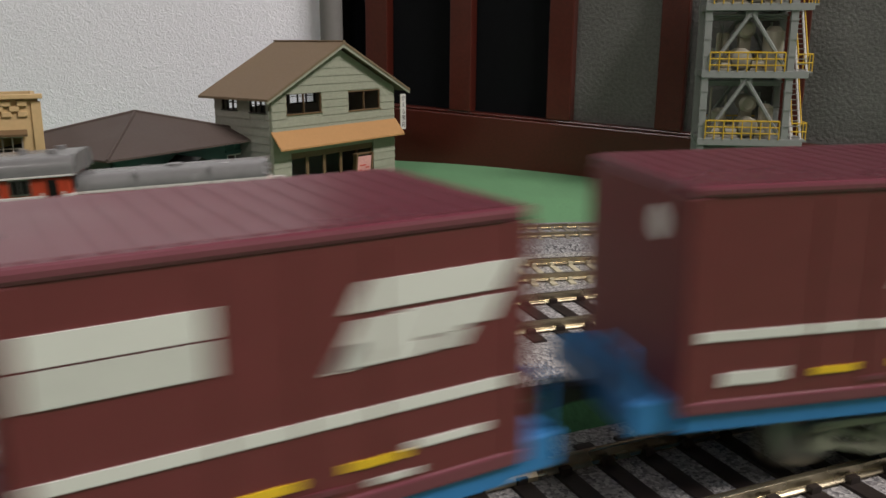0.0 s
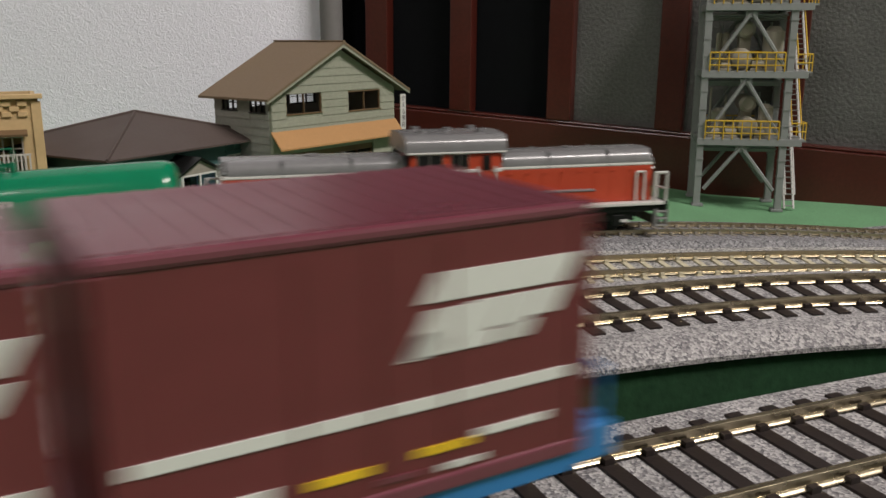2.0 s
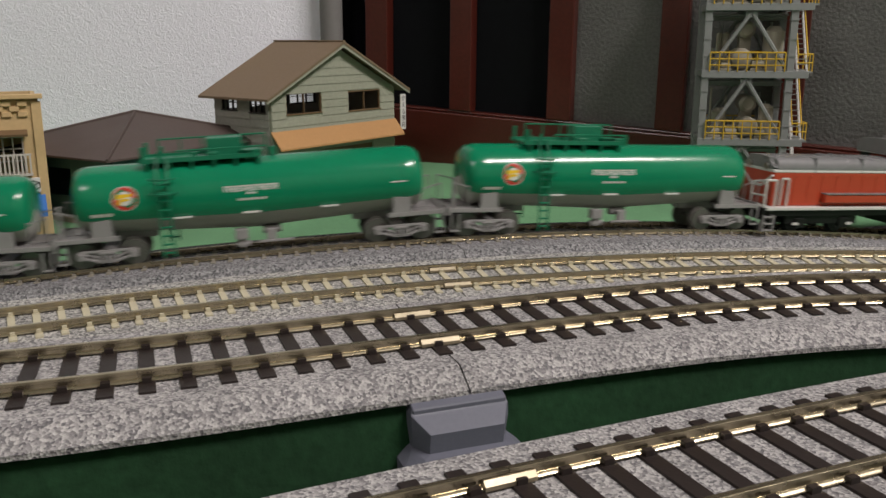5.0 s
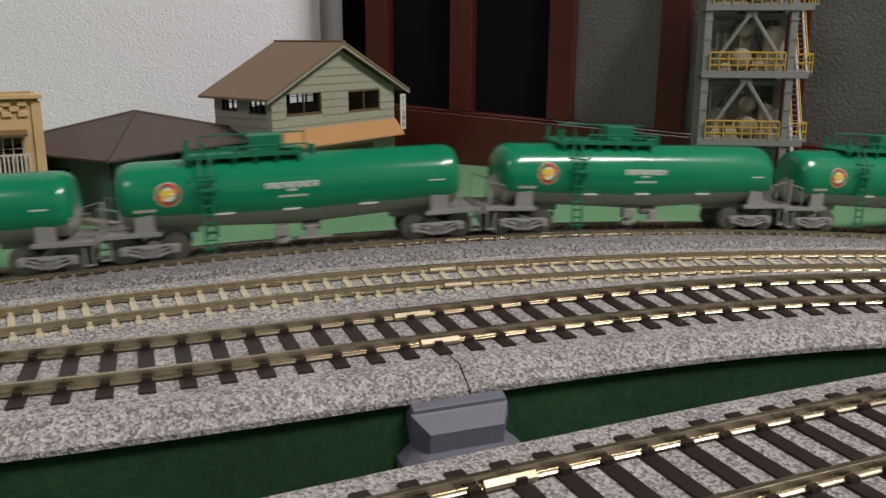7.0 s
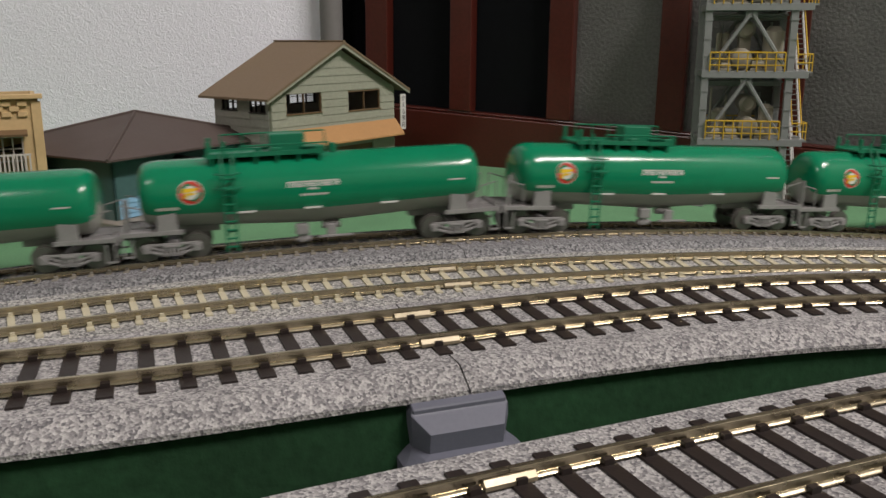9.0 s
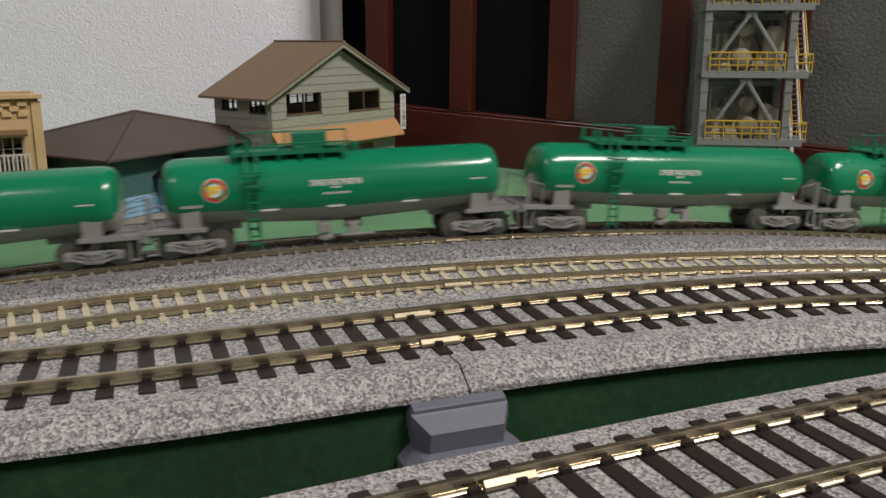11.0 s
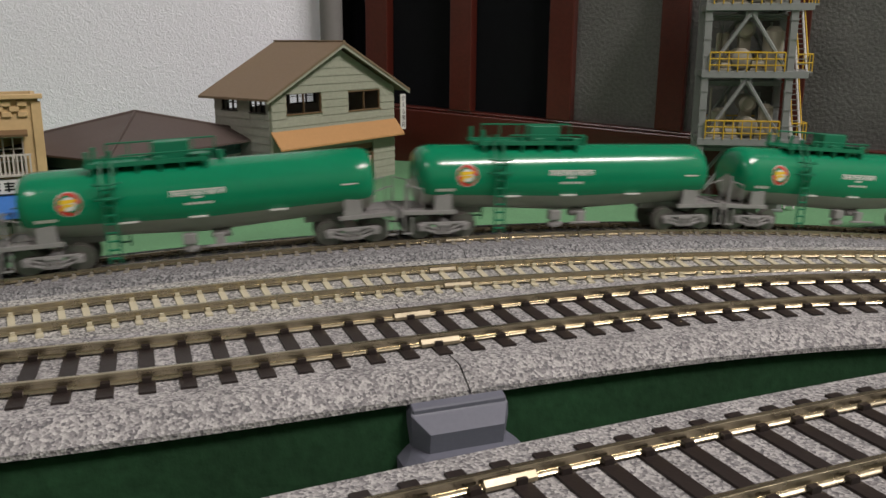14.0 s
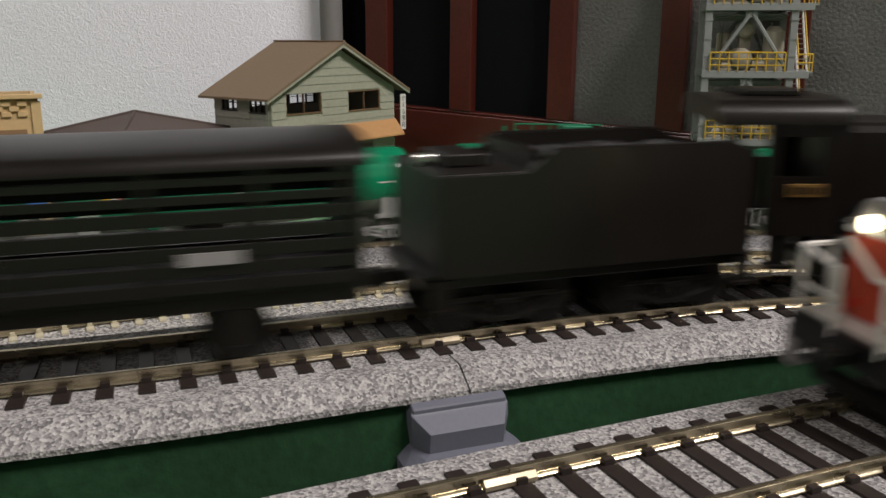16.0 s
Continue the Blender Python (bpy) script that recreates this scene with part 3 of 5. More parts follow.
def build_shop():
    """Cream two-storey tofu shop with a stepped brick cornice; its corner is at the local origin."""
    thing = empty("tofu_shop", "cream plaster two-storey shop with blue awning and stepped cornice", "shop", "model buildings", m=place(-178.0, 386.3, 0, 26.0))
    g = -3
    win = (-40, -7.5, 25.5, 42)
    part("wall", wall_with_holes(bmesh.new(), -80, 0, g, 59, 0, 2, [win, (-74, -4.5, g + 1.5, 12)]), SHOP_CREAM, thing, "cream plaster front wall")
    part("side_wall", box(bmesh.new(), (-1, 32, (g + 58) / 2), (2, 60, 58 - g)), SHOP_CREAM, thing)
    part("back_wall", box(bmesh.new(), (-40, 62.5, (g + 58) / 2), (80, 1.8, 58 - g)), SHOP_CREAM, thing)
    part("flat_roof", box(bmesh.new(), (-40, 33, 56), (76, 57, 1.4)), ROOF_DARK, thing)
    part("cornice", box(bmesh.new(), (-39.4, -0.6, 59.2), (82.6, 4.4, 2.0), bevel=0.3), SHOP_CREAM, thing)
    part("corner_pilaster", box(bmesh.new(), (-1.0, -0.5, (g + 57) / 2), (4.0, 1.0, 57 - g), bevel=0.2), SHOP_CREAM, thing)
    for row in range(3):
        for i in range(12):
            x = -6.5 - i * 6.4 - (3.2 if row % 2 else 0)
            part("brick", box(bmesh.new(), (x, -0.4 - 0.15 * (2 - row), 56.2 - row * 2.3), (3.9, 1.2, 2.1), bevel=0.15), SHOP_CREAM, thing)
    part("window_hood", box(bmesh.new(), (-22, -2.6, 43.6), (33, 6, 1.0), rx=0.28), WOOD, thing, "brown sloping window hood")
    framed_window(thing, *win, 1.0, 7, CARD, 3, True)
    rail = part("balcony_rail", box(bmesh.new(), (-22, -2.0, 34.0), (34, 0.8, 0.9)), CARD, thing, "cream slatted window balustrade")
    part("balcony_base", box(bmesh.new(), (-22, -1.8, 25.2), (34, 2.2, 0.9)), CARD, rail)
    for i in range(20):
        part("slat", box(bmesh.new(), (-38.3 + i * 1.72, -2.0, 29.6), (0.7, 0.6, 8)), CARD, rail)
    sg = part("sign_board", box(bmesh.new(), (-41, -0.9, 20.3), (77, 1.6, 6.4), bevel=0.2), WHITE, thing, "white sign board with dark characters")
    for i in range(5):
        x = -15.0 - i * 5.6
        for dz, w in ((1.4, 4.2), (0.1, 3.6), (-1.3, 4.2)):
            part("print_mark", box(bmesh.new(), (x, -1.8, 20.3 + dz), (w, 0.2, 0.7)), BLACK, sg)
        part("print_mark", box(bmesh.new(), (x - 0.4, -1.8, 20.2), (0.7, 0.24, 4.4)), BLACK, sg)
    for a, b in (((-8, 18.6), (-8, 21)), ((-8, 21), (-5.5, 22)), ((-5.5, 22), (-2.8, 21)), ((-2.8, 21), (-2.8, 18.8)), ((-2.8, 18.8), (-5.2, 17.8)), ((-5.2, 17.8), (-8, 18.6)), ((-8, 21), (-5.2, 20.1)), ((-5.2, 20.1), (-2.8, 21)), ((-5.2, 20.1), (-5.2, 17.8))):
        part("print_mark", rod(bmesh.new(), (a[0], -1.85, a[1] + 0.3), (b[0], -1.85, b[1] + 0.3), 0.2, 5), BLACK, sg)
    bm = bmesh.new()
    prism(bm, [(0, 16.4), (-10, 10.4), (-10, 9.4), (0, 15.2)], -76, -1, "yz")
    part("awning", bm, SHOP_BLUE, thing, "bright blue canvas awning")
    part("valance", box(bmesh.new(), (-38.5, -10.1, 8.6), (75, 0.5, 2.4)), SHOP_BLUE, thing)
    for i in range(6):
        u = -74 + i * 11.6
        d = part("shop_door", box(bmesh.new(), (u + 5.8, 1.2, 0.2), (11, 0.8, 3.6)), CARD, thing, "cream lower door panel")
        part("stile", box(bmesh.new(), (u + 0.6, 1.1, 5), (0.9, 0.9, 13)), CARD, d)
        p = part("pane", box(bmesh.new(), (u + 5.8, 1.3, 6.8), (10.2, 0.25, 10)), PANE, d)
        p.visible_shadow = False
    spread(thing, 1.175)


def build_tower():
    """Open steel process tower: columns, decks, V braces, yellow rails, vessels, stair."""
    thing = empty("chemical_plant_tower", "grey steel process tower with yellow railings and cream vessels", "plant tower", "model buildings", m=place(161, 542.5, 0, -9.6))
    W, D = 48, 33
    levels = (21, 62, 101.5, 142)
    gz = (-19.6, -21.6)
    for x, q in ((0, 0), (W, 1)):
        for y in (0, D):
            col = part("column", box(bmesh.new(), (x + 1.2 * (-0.5 if x == 0 else 0.5), y, (gz[q] + 150) / 2), (4.2, 3.6, 150 - gz[q]), bevel=0.25), STEEL_GREY, thing)
            for z in (0, 10, 31, 41, 52, 73, 83, 94):
                part("splice_plate", box(bmesh.new(), (x + 1.2 * (-0.5 if x == 0 else 0.5), y - 0.1, z), (4.8, 4.2, 0.8)), STEEL_GREY, col)
            part("base_plate", box(bmesh.new(), (x, y, gz[q] + 0.6), (7, 7, 1.2)), STEEL_GREY, col)
    rng = random.Random(4)
    prev = -14
    for n, z in enumerate(levels):
        deck = part("deck", box(bmesh.new(), (W / 2, D / 2, z + 1.4), (W + 3, D + 4, 1.0)), STEEL_GREY, thing, "grey grated deck")
        for y in (-2.2, D + 2.2):
            part("edge_beam", box(bmesh.new(), (W / 2 + 4, y, z), (W + 14, 1.4, 4.2), bevel=0.2), STEEL_GREY, deck)
        for x in (-1, W + 1):
            part("edge_beam", box(bmesh.new(), (x, D / 2, z), (1.4, D + 2, 4.0), bevel=0.2), STEEL_GREY, deck)
        part("landing", box(bmesh.new(), (W + 8, D / 2 - 4, z + 1.4), (11, D - 4, 1.0)), STEEL_GREY, deck)
        # V braces below the deck
        for y in (-0.4, D + 0.4):
            for x in (3, W - 3):
                b = rod(bmesh.new(), (W / 2, y, z - 3), (x, y, prev + 5), 1.25, 6)
                part("brace", b, STEEL_GREY, thing)
            part("gusset", box(bmesh.new(), (W / 2, y, z - 4), (7, 1.2, 4.5), bevel=0.2), STEEL_GREY, thing)
        prev = z
        # railing
        for y, x0, x1 in ((-3, 1.5, W - 3), (D + 3, 1.5, W - 3)):
            rl = part("railing", rod(bmesh.new(), (x0, y, z + 13), (x1, y, z + 13), 0.5, 6), YELLOW, thing, "yellow pipe railing")
            for zz in (5.5, 9.2):
                part("rail_bar", rod(bmesh.new(), (x0, y, z + zz), (x1, y, z + zz), 0.38, 6), YELLOW, rl)
            for i in range(9):
                x = x0 + (x1 - x0) * i / 8
                part("rail_post", rod(bmesh.new(), (x, y, z + 1.8), (x, y, z + 13), 0.42, 6), YELLOW, rl)
        rl = part("railing", rod(bmesh.new(), (W + 13.2, 0, z + 12), (W + 13.2, D - 9, z + 12), 0.5, 6), YELLOW, thing, "yellow pipe railing")
        for i in range(4):
            part("rail_post", rod(bmesh.new(), (W + 13.2, i * (D - 9) / 3, z + 1.8), (W + 13.2, i * (D - 9) / 3, z + 12), 0.42, 6), YELLOW, rl)
        for a, b in (((W + 4, -2.4, 12), (W + 13, -2.4, 12)), ((W + 4, -2.4, 7), (W + 13, -2.4, 7))):
            part("rail_bar", rod(bmesh.new(), (a[0], a[1], z + a[2]), (b[0], b[1], z + b[2]), 0.42, 6), YELLOW, rl)
        # vessels and pipework
        spots = ((28, 9, 7.2, 6.0, "drum"), (28, 15, 21, 5.2, "drum"), (39, 12, 12, 4.4, "tall"), (12, 20, 10, 4.6, "tall"), (18, 8, 6, 3.2, "pump"), (8, 9, 4.5, 3.0, "pump"), (35, 6, 5, 2.6, "pump")) if n % 2 == 0 else ((21, 8, 8, 6.0, "drum"), (24, 15, 25, 5.2, "drum"), (40, 12, 15, 6.2, "tall"), (13, 20, 14, 2.2, "tall"), (9, 20, 14, 1.8, "tall"), (31, 9, 6, 3.4, "pump"), (12, 7, 5, 2.6, "pump"))
        for x, y, h, r, k in spots:
            bm = bmesh.new()
            if k == "drum":
                rod(bm, (x, y - 3, z + h + 1.5), (x, y + 14, z + h + 1.5), r, 20)
                rod(bm, (x, y - 4.6, z + h + 1.5), (x, y - 3, z + h + 1.5), r * 0.65, 20, r)
                box(bm, (x, y + 2, z + 1.9 + (h - r) / 2), (r * 1.3, 2, max(1, h - r + 1.5)))
                box(bm, (x, y + 9, z + 1.9 + (h - r) / 2), (r * 1.3, 2, max(1, h - r + 1.5)))
            elif k == "tall":
                rod(bm, (x, y, z + 1.9), (x, y, z + h * 1.7), r, 18)
                rod(bm, (x, y, z + h * 1.7), (x, y, z + h * 1.7 + r * 0.5), r, 18, r * 0.45)
            else:
                box(bm, (x, y, z + 2.6), (r * 2.6, r * 2, 1.4), bevel=0.2)
                rod(bm, (x - r, y, z + 3 + r * 0.7), (x + r * 1.1, y, z + 3 + r * 0.7), r * 0.75, 12)
                rod(bm, (x + r * 0.5, y, z + 3), (x + r * 0.5, y, z + h + 6), r * 0.3, 8)
            part("vessel" if k != "pump" else "pump", bm, VESSEL, thing, "cream-grey vessel" if k != "pump" else "", smooth=True)
        for i in range(7):
            x = 4 + rng.random() * 40
            y = 16 + rng.random() * 14
            bm = rod(bmesh.new(), (x, y, z + 2), (x, y, z + 8 + rng.random() * 26), 0.7, 6)
            rod(bm, (x, y, z + 8), (x + rng.uniform(-12, 12), y, z + 8), 0.7, 6)
            part("pipe", bm, VESSEL if i % 2 else STEEL_GREY, thing)
        for i in range(6):
            part("pipe", rod(bmesh.new(), (2, 4 + i * 4.5, z - 4.5 - (i % 3) * 1.2), (W - 2, 4 + i * 4.5, z - 4.5 - (i % 3) * 1.2), 0.6, 6), STEEL_GREY, thing)
    # stairs beside the tower
    lo = gz[1] + 1
    for n, z in enumerate(levels[:3]):
        st = empty("stair", "", "")
        st.parent = thing
        st["label"] = "steep steel stair with white stringers"
        y0, y1 = (3, D - 2) if n % 2 == 0 else (3, D - 2)
        for x in (W + 5.5, W + 11):
            part("stringer", rod(bmesh.new(), (x, y0, lo), (x, y1, z + 1), 0.7, 6), RAIL_WHITE, st)
            part("handrail", rod(bmesh.new(), (x, y0, lo + 9), (x, y1, z + 10), 0.45, 6), YELLOW if n else RAIL_WHITE, st)
        for i in range(13):
            k = (i + 0.5) / 13
            part("tread", box(bmesh.new(), (W + 8.2, y0 + (y1 - y0) * k, lo + (z + 1 - lo) * k), (5.4, 2.0, 0.5)), STEEL_GREY, st)
        lo = z + 1.5
    spread(thing, 1.035)


# ---- rolling stock: x forward, z from the rail top ----


def wheel_mesh(bm, y, r, seg=24):
    rod(bm, (0, y - 0.9, 0), (0, y + 0.9, 0), r, seg)
    s = 1 if y < 0 else -1
    rod(bm, (0, y + s * 0.9, 0), (0, y + s * 1.5, 0), r + 0.9, seg)
    rod(bm, (0, y - s * 0.9, 0), (0, y - s * 1.3, 0), r * 0.45, 14, r * 0.3)


def wheelset(parent, x, r, mat=STEEL, name="wheelset"):
    bm = bmesh.new()
    wheel_mesh(bm, -8.4, r)
    wheel_mesh(bm, 8.4, r)
    rod(bm, (0, -11.5, 0), (0, 11.5, 0), 0.9, 10)
    return part(name, bm, mat, parent, "", True, place(x, 0, r))


def freight_bogie(parent, x, base, r, mat, wide=11.2, wheels=None):
    """Three-piece bogie: arched side frames with open triangles, springs, axle boxes and two wheelsets."""
    bm = bmesh.new()
    h = base / 2
    for s in (-1, 1):
        y = s * wide
        box(bm, (0, y, r + 1.9), (base + 1.2, 1.0, 1.1), bevel=0.2)
        box(bm, (0, y, r - 2.6), (7.4, 1.1, 1.1), bevel=0.2)
        for q in (-1, 1):
            rod(bm, (q * (h - 0.4), y, r - 0.6), (q * 3.2, y, r - 2.5), 0.62, 6)
            rod(bm, (q * (h - 1.0), y, r + 1.5), (q * 3.4, y, r - 1.0), 0.5, 6)
            box(bm, (q * 3.3, y, r - 0.4), (1.0, 1.1, 4.6), bevel=0.15)
            box(bm, (q * h, y, r + 0.2), (3.6, 1.5, 3.4), bevel=0.4)
            rod(bm, (q * h, y + 0.5 * s, r), (q * h, y + 1.5 * s, r), 1.35, 12)
        for q in (-1.5, 0, 1.5):
            rod(bm, (q, y + 0.3 * s, r - 2.2), (q, y + 0.3 * s, r + 0.7), 0.62, 8)
        box(bm, (0, y + 0.3 * s, r + 1.1), (5.6, 1.4, 1.0), bevel=0.2)
    box(bm, (0, 0, r + 1.2), (6, 2 * wide - 1, 2.4))
    b = part("bogie", bm, mat, parent, "grey cast side frames", False, place(x, 0, 0))
    wheelset(b, -h, r, wheels or WHEEL)
    wheelset(b, h, r, wheels or WHEEL)
    return b


def coupler(parent, x, z, mat):
    s = 1 if x > 0 else -1
    bm = box(bmesh.new(), (x - s * 3.2, 0, z), (7, 2.2, 2.2), bevel=0.3)
    box(bm, (x + s * 0.8, 0.9, z), (2.6, 3.8, 3.4), bevel=0.5)
    box(bm, (x + s * 2.0, -1.2, z), (1.6, 1.4, 3.0), bevel=0.3)
    return part("coupler", bm, mat, parent, "knuckle coupler")


def patch(bm, pts, cy, r, cz, lift=0.12):
    """A flat polygon of (x, angle) wrapped on a cylinder along x; angle in radians from the near horizontal."""
    bm.faces.new([bm.verts.new((x, cy - (r + lift) * math.cos(a), cz + (r + lift) * math.sin(a))) for x, a in pts])


def build_tank_wagon():
    thing = empty("tank_wagon", "green and grey bogie tank wagon on the back track", "tank wagon", "tank train")
    R, cz, half = 14.0, 27.2, 73.0
    def shell(lo, hi, seg, mat, label, taper):
        bm = bmesh.new()
        prof = [(-half, 0.0), (-half, 0.62), (-half + 0.7, 0.80), (-half + 2.2, 0.92), (-half + 5, 0.985), (-half + 9, 1.0), (-half + 30, 1.0), (0, 1.0), (half - 30, 1.0), (half - 9, 1.0), (half - 5, 0.985), (half - 2.2, 0.92), (half - 0.7, 0.80), (half, 0.62), (half, 0.0)]
        rings = []
        for x, k in prof:
            ring = []
            for i in range(seg + 1):
                a = lo + (hi - lo) * i / seg
                dz = math.sin(a) * R * k
                if taper and dz < 0:
                    dz *= 1.0 + 0.22 * max(0.0, 1 - abs(x) / 62)
                ring.append(bm.verts.new((x, -math.cos(a) * R * k, cz + dz)))
            rings.append(ring)
        for a, b in zip(rings, rings[1:]):
            for i in range(seg):
                bm.faces.new((a[i], b[i], b[i + 1], a[i + 1]))
        bmesh.ops.remove_doubles(bm, verts=bm.verts, dist=0.01)
        return part("tank_shell", bm, mat, thing, label, True)
    cut = radians(-31)
    green = shell(cut, math.pi - cut, 36, TANK_GREEN, "glossy green upper shell", True)
    shell(math.pi - cut, 2 * math.pi + cut, 22, TANK_GREY, "grey lower shell", True)
    # emblem: red ring, white disc, yellow wing shape
    disc = lambda r, n=32: [(-52 + r * math.cos(2 * math.pi * i / n), 0.12 + r / R * math.sin(2 * math.pi * i / n)) for i in range(n)]
    for r0, mat, lift, lab in ((5.2, RAIL_WHITE, 0.06, ""), (4.8, LOGO_RED, 0.12, "round red emblem"), (2.9, WHITE, 0.18, "")):
        bm = bmesh.new()
        patch(bm, disc(r0), 0, R, cz, lift)
        part("emblem", bm, mat, green, lab)
    bm = bmesh.new()
    for q in ([(-55.4, 0.13), (-55.0, 0.25), (-48.8, 0.25), (-49.6, 0.17), (-53, 0.13)], [(-55.2, -0.02), (-54.2, 0.12), (-49.8, 0.12), (-50.6, 0.05), (-53.2, 0.04), (-54, -0.08)]):
        patch(bm, q, 0, R, cz, 0.24)
    part("emblem", bm, LOGO_YELLOW, green, "yellow wing mark")
    # lettering as small plain bars
    def glyph(x, a, h, k):
        """One unreadable character: two uprights and two or three cross strokes."""
        bm = bmesh.new()
        for u0, u1, v0, v1 in ((0, 0.42, -1, 1), (1.2, 1.62, -1, 1), (0, 1.62, 0.62, 1), (0, 1.62, -0.25, 0.15), (0.2, 1.5, -1, -0.62))[:3 + k % 3]:
            patch(bm, [(x + u0, a + v0 * h), (x + u1, a + v0 * h), (x + u1, a + v1 * h), (x + u0, a + v1 * h)], 0, R, cz, 0.14 + 0.02 * (u1 - u0))
        part("print_mark", bm, WHITE, green)
    def bars(x0, n, w, gap, a, h, mat=WHITE):
        for i in range(n):
            bm = bmesh.new()
            x = x0 + i * (w + gap)
            patch(bm, [(x, a - h), (x + w, a - h), (x + w, a + h), (x, a + h)], 0, R, cz, 0.14)
            part("print_mark", bm, mat, green)
    for k in range(11):
        glyph(-12.5 + k * 2.05, 0.17, 0.088, k)
    bars(-3.5, 3, 1.1, 0.3, 0.02, 0.03)
    bars(-7, 6, 1.5, 0.5, -0.16, 0.035)
    bars(-66, 4, 1.8, 0.4, -0.34, 0.05)
    bars(58, 1, 7, 0.4, 0.02, 0.02)
    for x in (-30, -2, 31):
        bm = box(bmesh.new(), (x, -12.9, 19.0), (7.5 if x else 9, 1.2, 0.7), bevel=0.1)
        part("shelf_bracket", bm, RAIL_WHITE, thing, "small white step bracket")
    # walkway, railings and fittings on the top
    top = cz + R
    wk = part("walkway", box(bmesh.new(), (-20.5, 0, top + 1.0), (48, 17, 0.7)), PART_GREEN, thing, "green top walkway")
    for q in (-1, 1):
        part("toe_board", box(bmesh.new(), (-20.5, q * 8.5, top + 1.4), (50, 0.5, 1.9), bevel=0.08), PART_GREEN, wk)
        for x in (-42.5, -33.5, -24.5, -15.5, -6.5, 2.5):
            part("bracket", box(bmesh.new(), (x, q * 7.5, top - 1.8), (0.9, 2.8, 5.2), rx=-q * 0.25), PART_GREEN, wk)
        part("end_post", rod(bmesh.new(), (-43.9, q * 8.2, top + 0.4), (-43.9, q * 8.2, top + 7.4), 0.9, 8), PART_GREEN, wk, smooth=True)
        part("end_post", rod(bmesh.new(), (-37.5, q * 8.4, top + 0.4), (-37.5, q * 8.4, top + 5.4), 0.75, 8), PART_GREEN, wk, smooth=True)
    def railing(y, x0, x1, h, posts):
        rl = part("handrail", rod(bmesh.new(), (x0, y, top + h), (x1, y, top + h), 0.36, 6), PART_GREEN, wk, "thin green pipe railing")
        for x in posts:
            part("rail_post", rod(bmesh.new(), (x, y, top + 1.0), (x, y, top + h), 0.34, 6), PART_GREEN, rl)
    railing(8.4, -38.5, 6.5, 8.4, (-38.5, -29.5, -20.5, -2.5, 6.5))
    railing(-8.4, -30.5, 6.5, 5.0, (-30.5, 6.5))
    part("screen_plate", box(bmesh.new(), (-11, 1.0, top + 4.6), (14.6, 8.4, 8.4), bevel=0.35), PART_GREEN, thing, "square green valve housing")
    mh = part("manhole", rod(bmesh.new(), (-0.5, -2.5, top - 0.6), (-0.5, -2.5, top + 2.4), 4.2, 18), PART_GREEN, thing, "green manhole dome", True)
    part("lid", rod(bmesh.new(), (-0.5, -2.5, top + 2.4), (-0.5, -2.5, top + 3.3), 4.7, 18), PART_GREEN, mh, smooth=True)
    for x in (-16.0, 2.4):
        part("valve_cap", box(bmesh.new(), (x, -7.6, top + 3.0), (4.6, 2.2, 1.5), bevel=0.4), PART_GREEN, thing)
    part("valve", rod(bmesh.new(), (8.9, -2, top - 0.8), (8.9, -2, top + 3.8), 1.5, 12), PART_GREEN, thing, smooth=True)
    part("valve", rod(bmesh.new(), (-23.5, -4, top - 0.8), (-23.5, -4, top + 3.6), 1.2, 12), PART_GREEN, thing, smooth=True)
    # ladder with a cage
    for s in (-1, 1):
        ld = empty("ladder", "", "")
        ld.parent = thing
        ld["label"] = "green side ladder with safety hoops"
        for x in (-38.9, -34.5):
            part("stringer", rod(bmesh.new(), (x, s * 15.6, 3.0), (x, s * 14.8, 34), 0.42, 6), PART_GREEN, ld)
            part("stringer", rod(bmesh.new(), (x, s * 14.8, 34), (x, s * 9.0, top + 3), 0.42, 6), PART_GREEN, ld)
        for i in range(9):
            z = 5 + i * 3.6
            part("rung", rod(bmesh.new(), (-38.9, s * 15.3, z), (-34.5, s * 15.3, z), 0.42, 6), PART_GREEN, ld)
        for z in (30, 36):
            bm = bmesh.new()
            pts = [Vector((-36.7 + 5.2 * math.cos(t), s * (13.5 + 4.5 * abs(math.sin(t))), z)) for t in np.linspace(0, math.pi, 9)]
            for a, b in zip(pts, pts[1:]):
                rod(bm, a, b, 0.4, 6)
            part("hoop", bm, PART_GREEN, ld)
    # underframe ends, saddles, hand rails, brake gear
    for e in (-1, 1):
        out = e * 4.75
        fr = part("end_frame", box(bmesh.new(), (e * 66 + out, 0, 12.2), (22, 25, 1.5), bevel=0.3), BOGIE_GREY, thing, "light grey end platform")
        part("centre_sill", box(bmesh.new(), (e * 56 + out, 0, 11.6), (38, 6, 3.2)), BOGIE_GREY, fr)
        part("buffer_beam", box(bmesh.new(), (e * 76.4 + out, 0, 12.0), (1.6, 26, 3.6), bevel=0.2), BOGIE_GREY, fr)
        for s in (-1, 1):
            bm = bmesh.new()
            prism(bm, [(e * 53.5 + out, 13), (e * 62.0 + out, 13), (e * 61.6 + out, 19.6), (e * 54.2 + out, 20.6)], s * 12.2 - 0.7, s * 12.2 + 0.7, "xz")
            part("saddle_plate", bm, BOGIE_GREY, fr, "pale grey saddle plate")
            part("side_rail", box(bmesh.new(), (e * 64 + out, s * 12.6, 12.4), (25, 0.9, 1.9), bevel=0.15), BOGIE_GREY, fr)
            bm = bmesh.new()
            rod(bm, (e * 75.5 + out, s * 12.4, 12), (e * 75.5 + out, s * 12.4, 25), 0.27, 6)
            rod(bm, (e * 75.5 + out, s * 12.4, 25), (e * 67.5 + out, s * 12.4, 23), 0.27, 6)
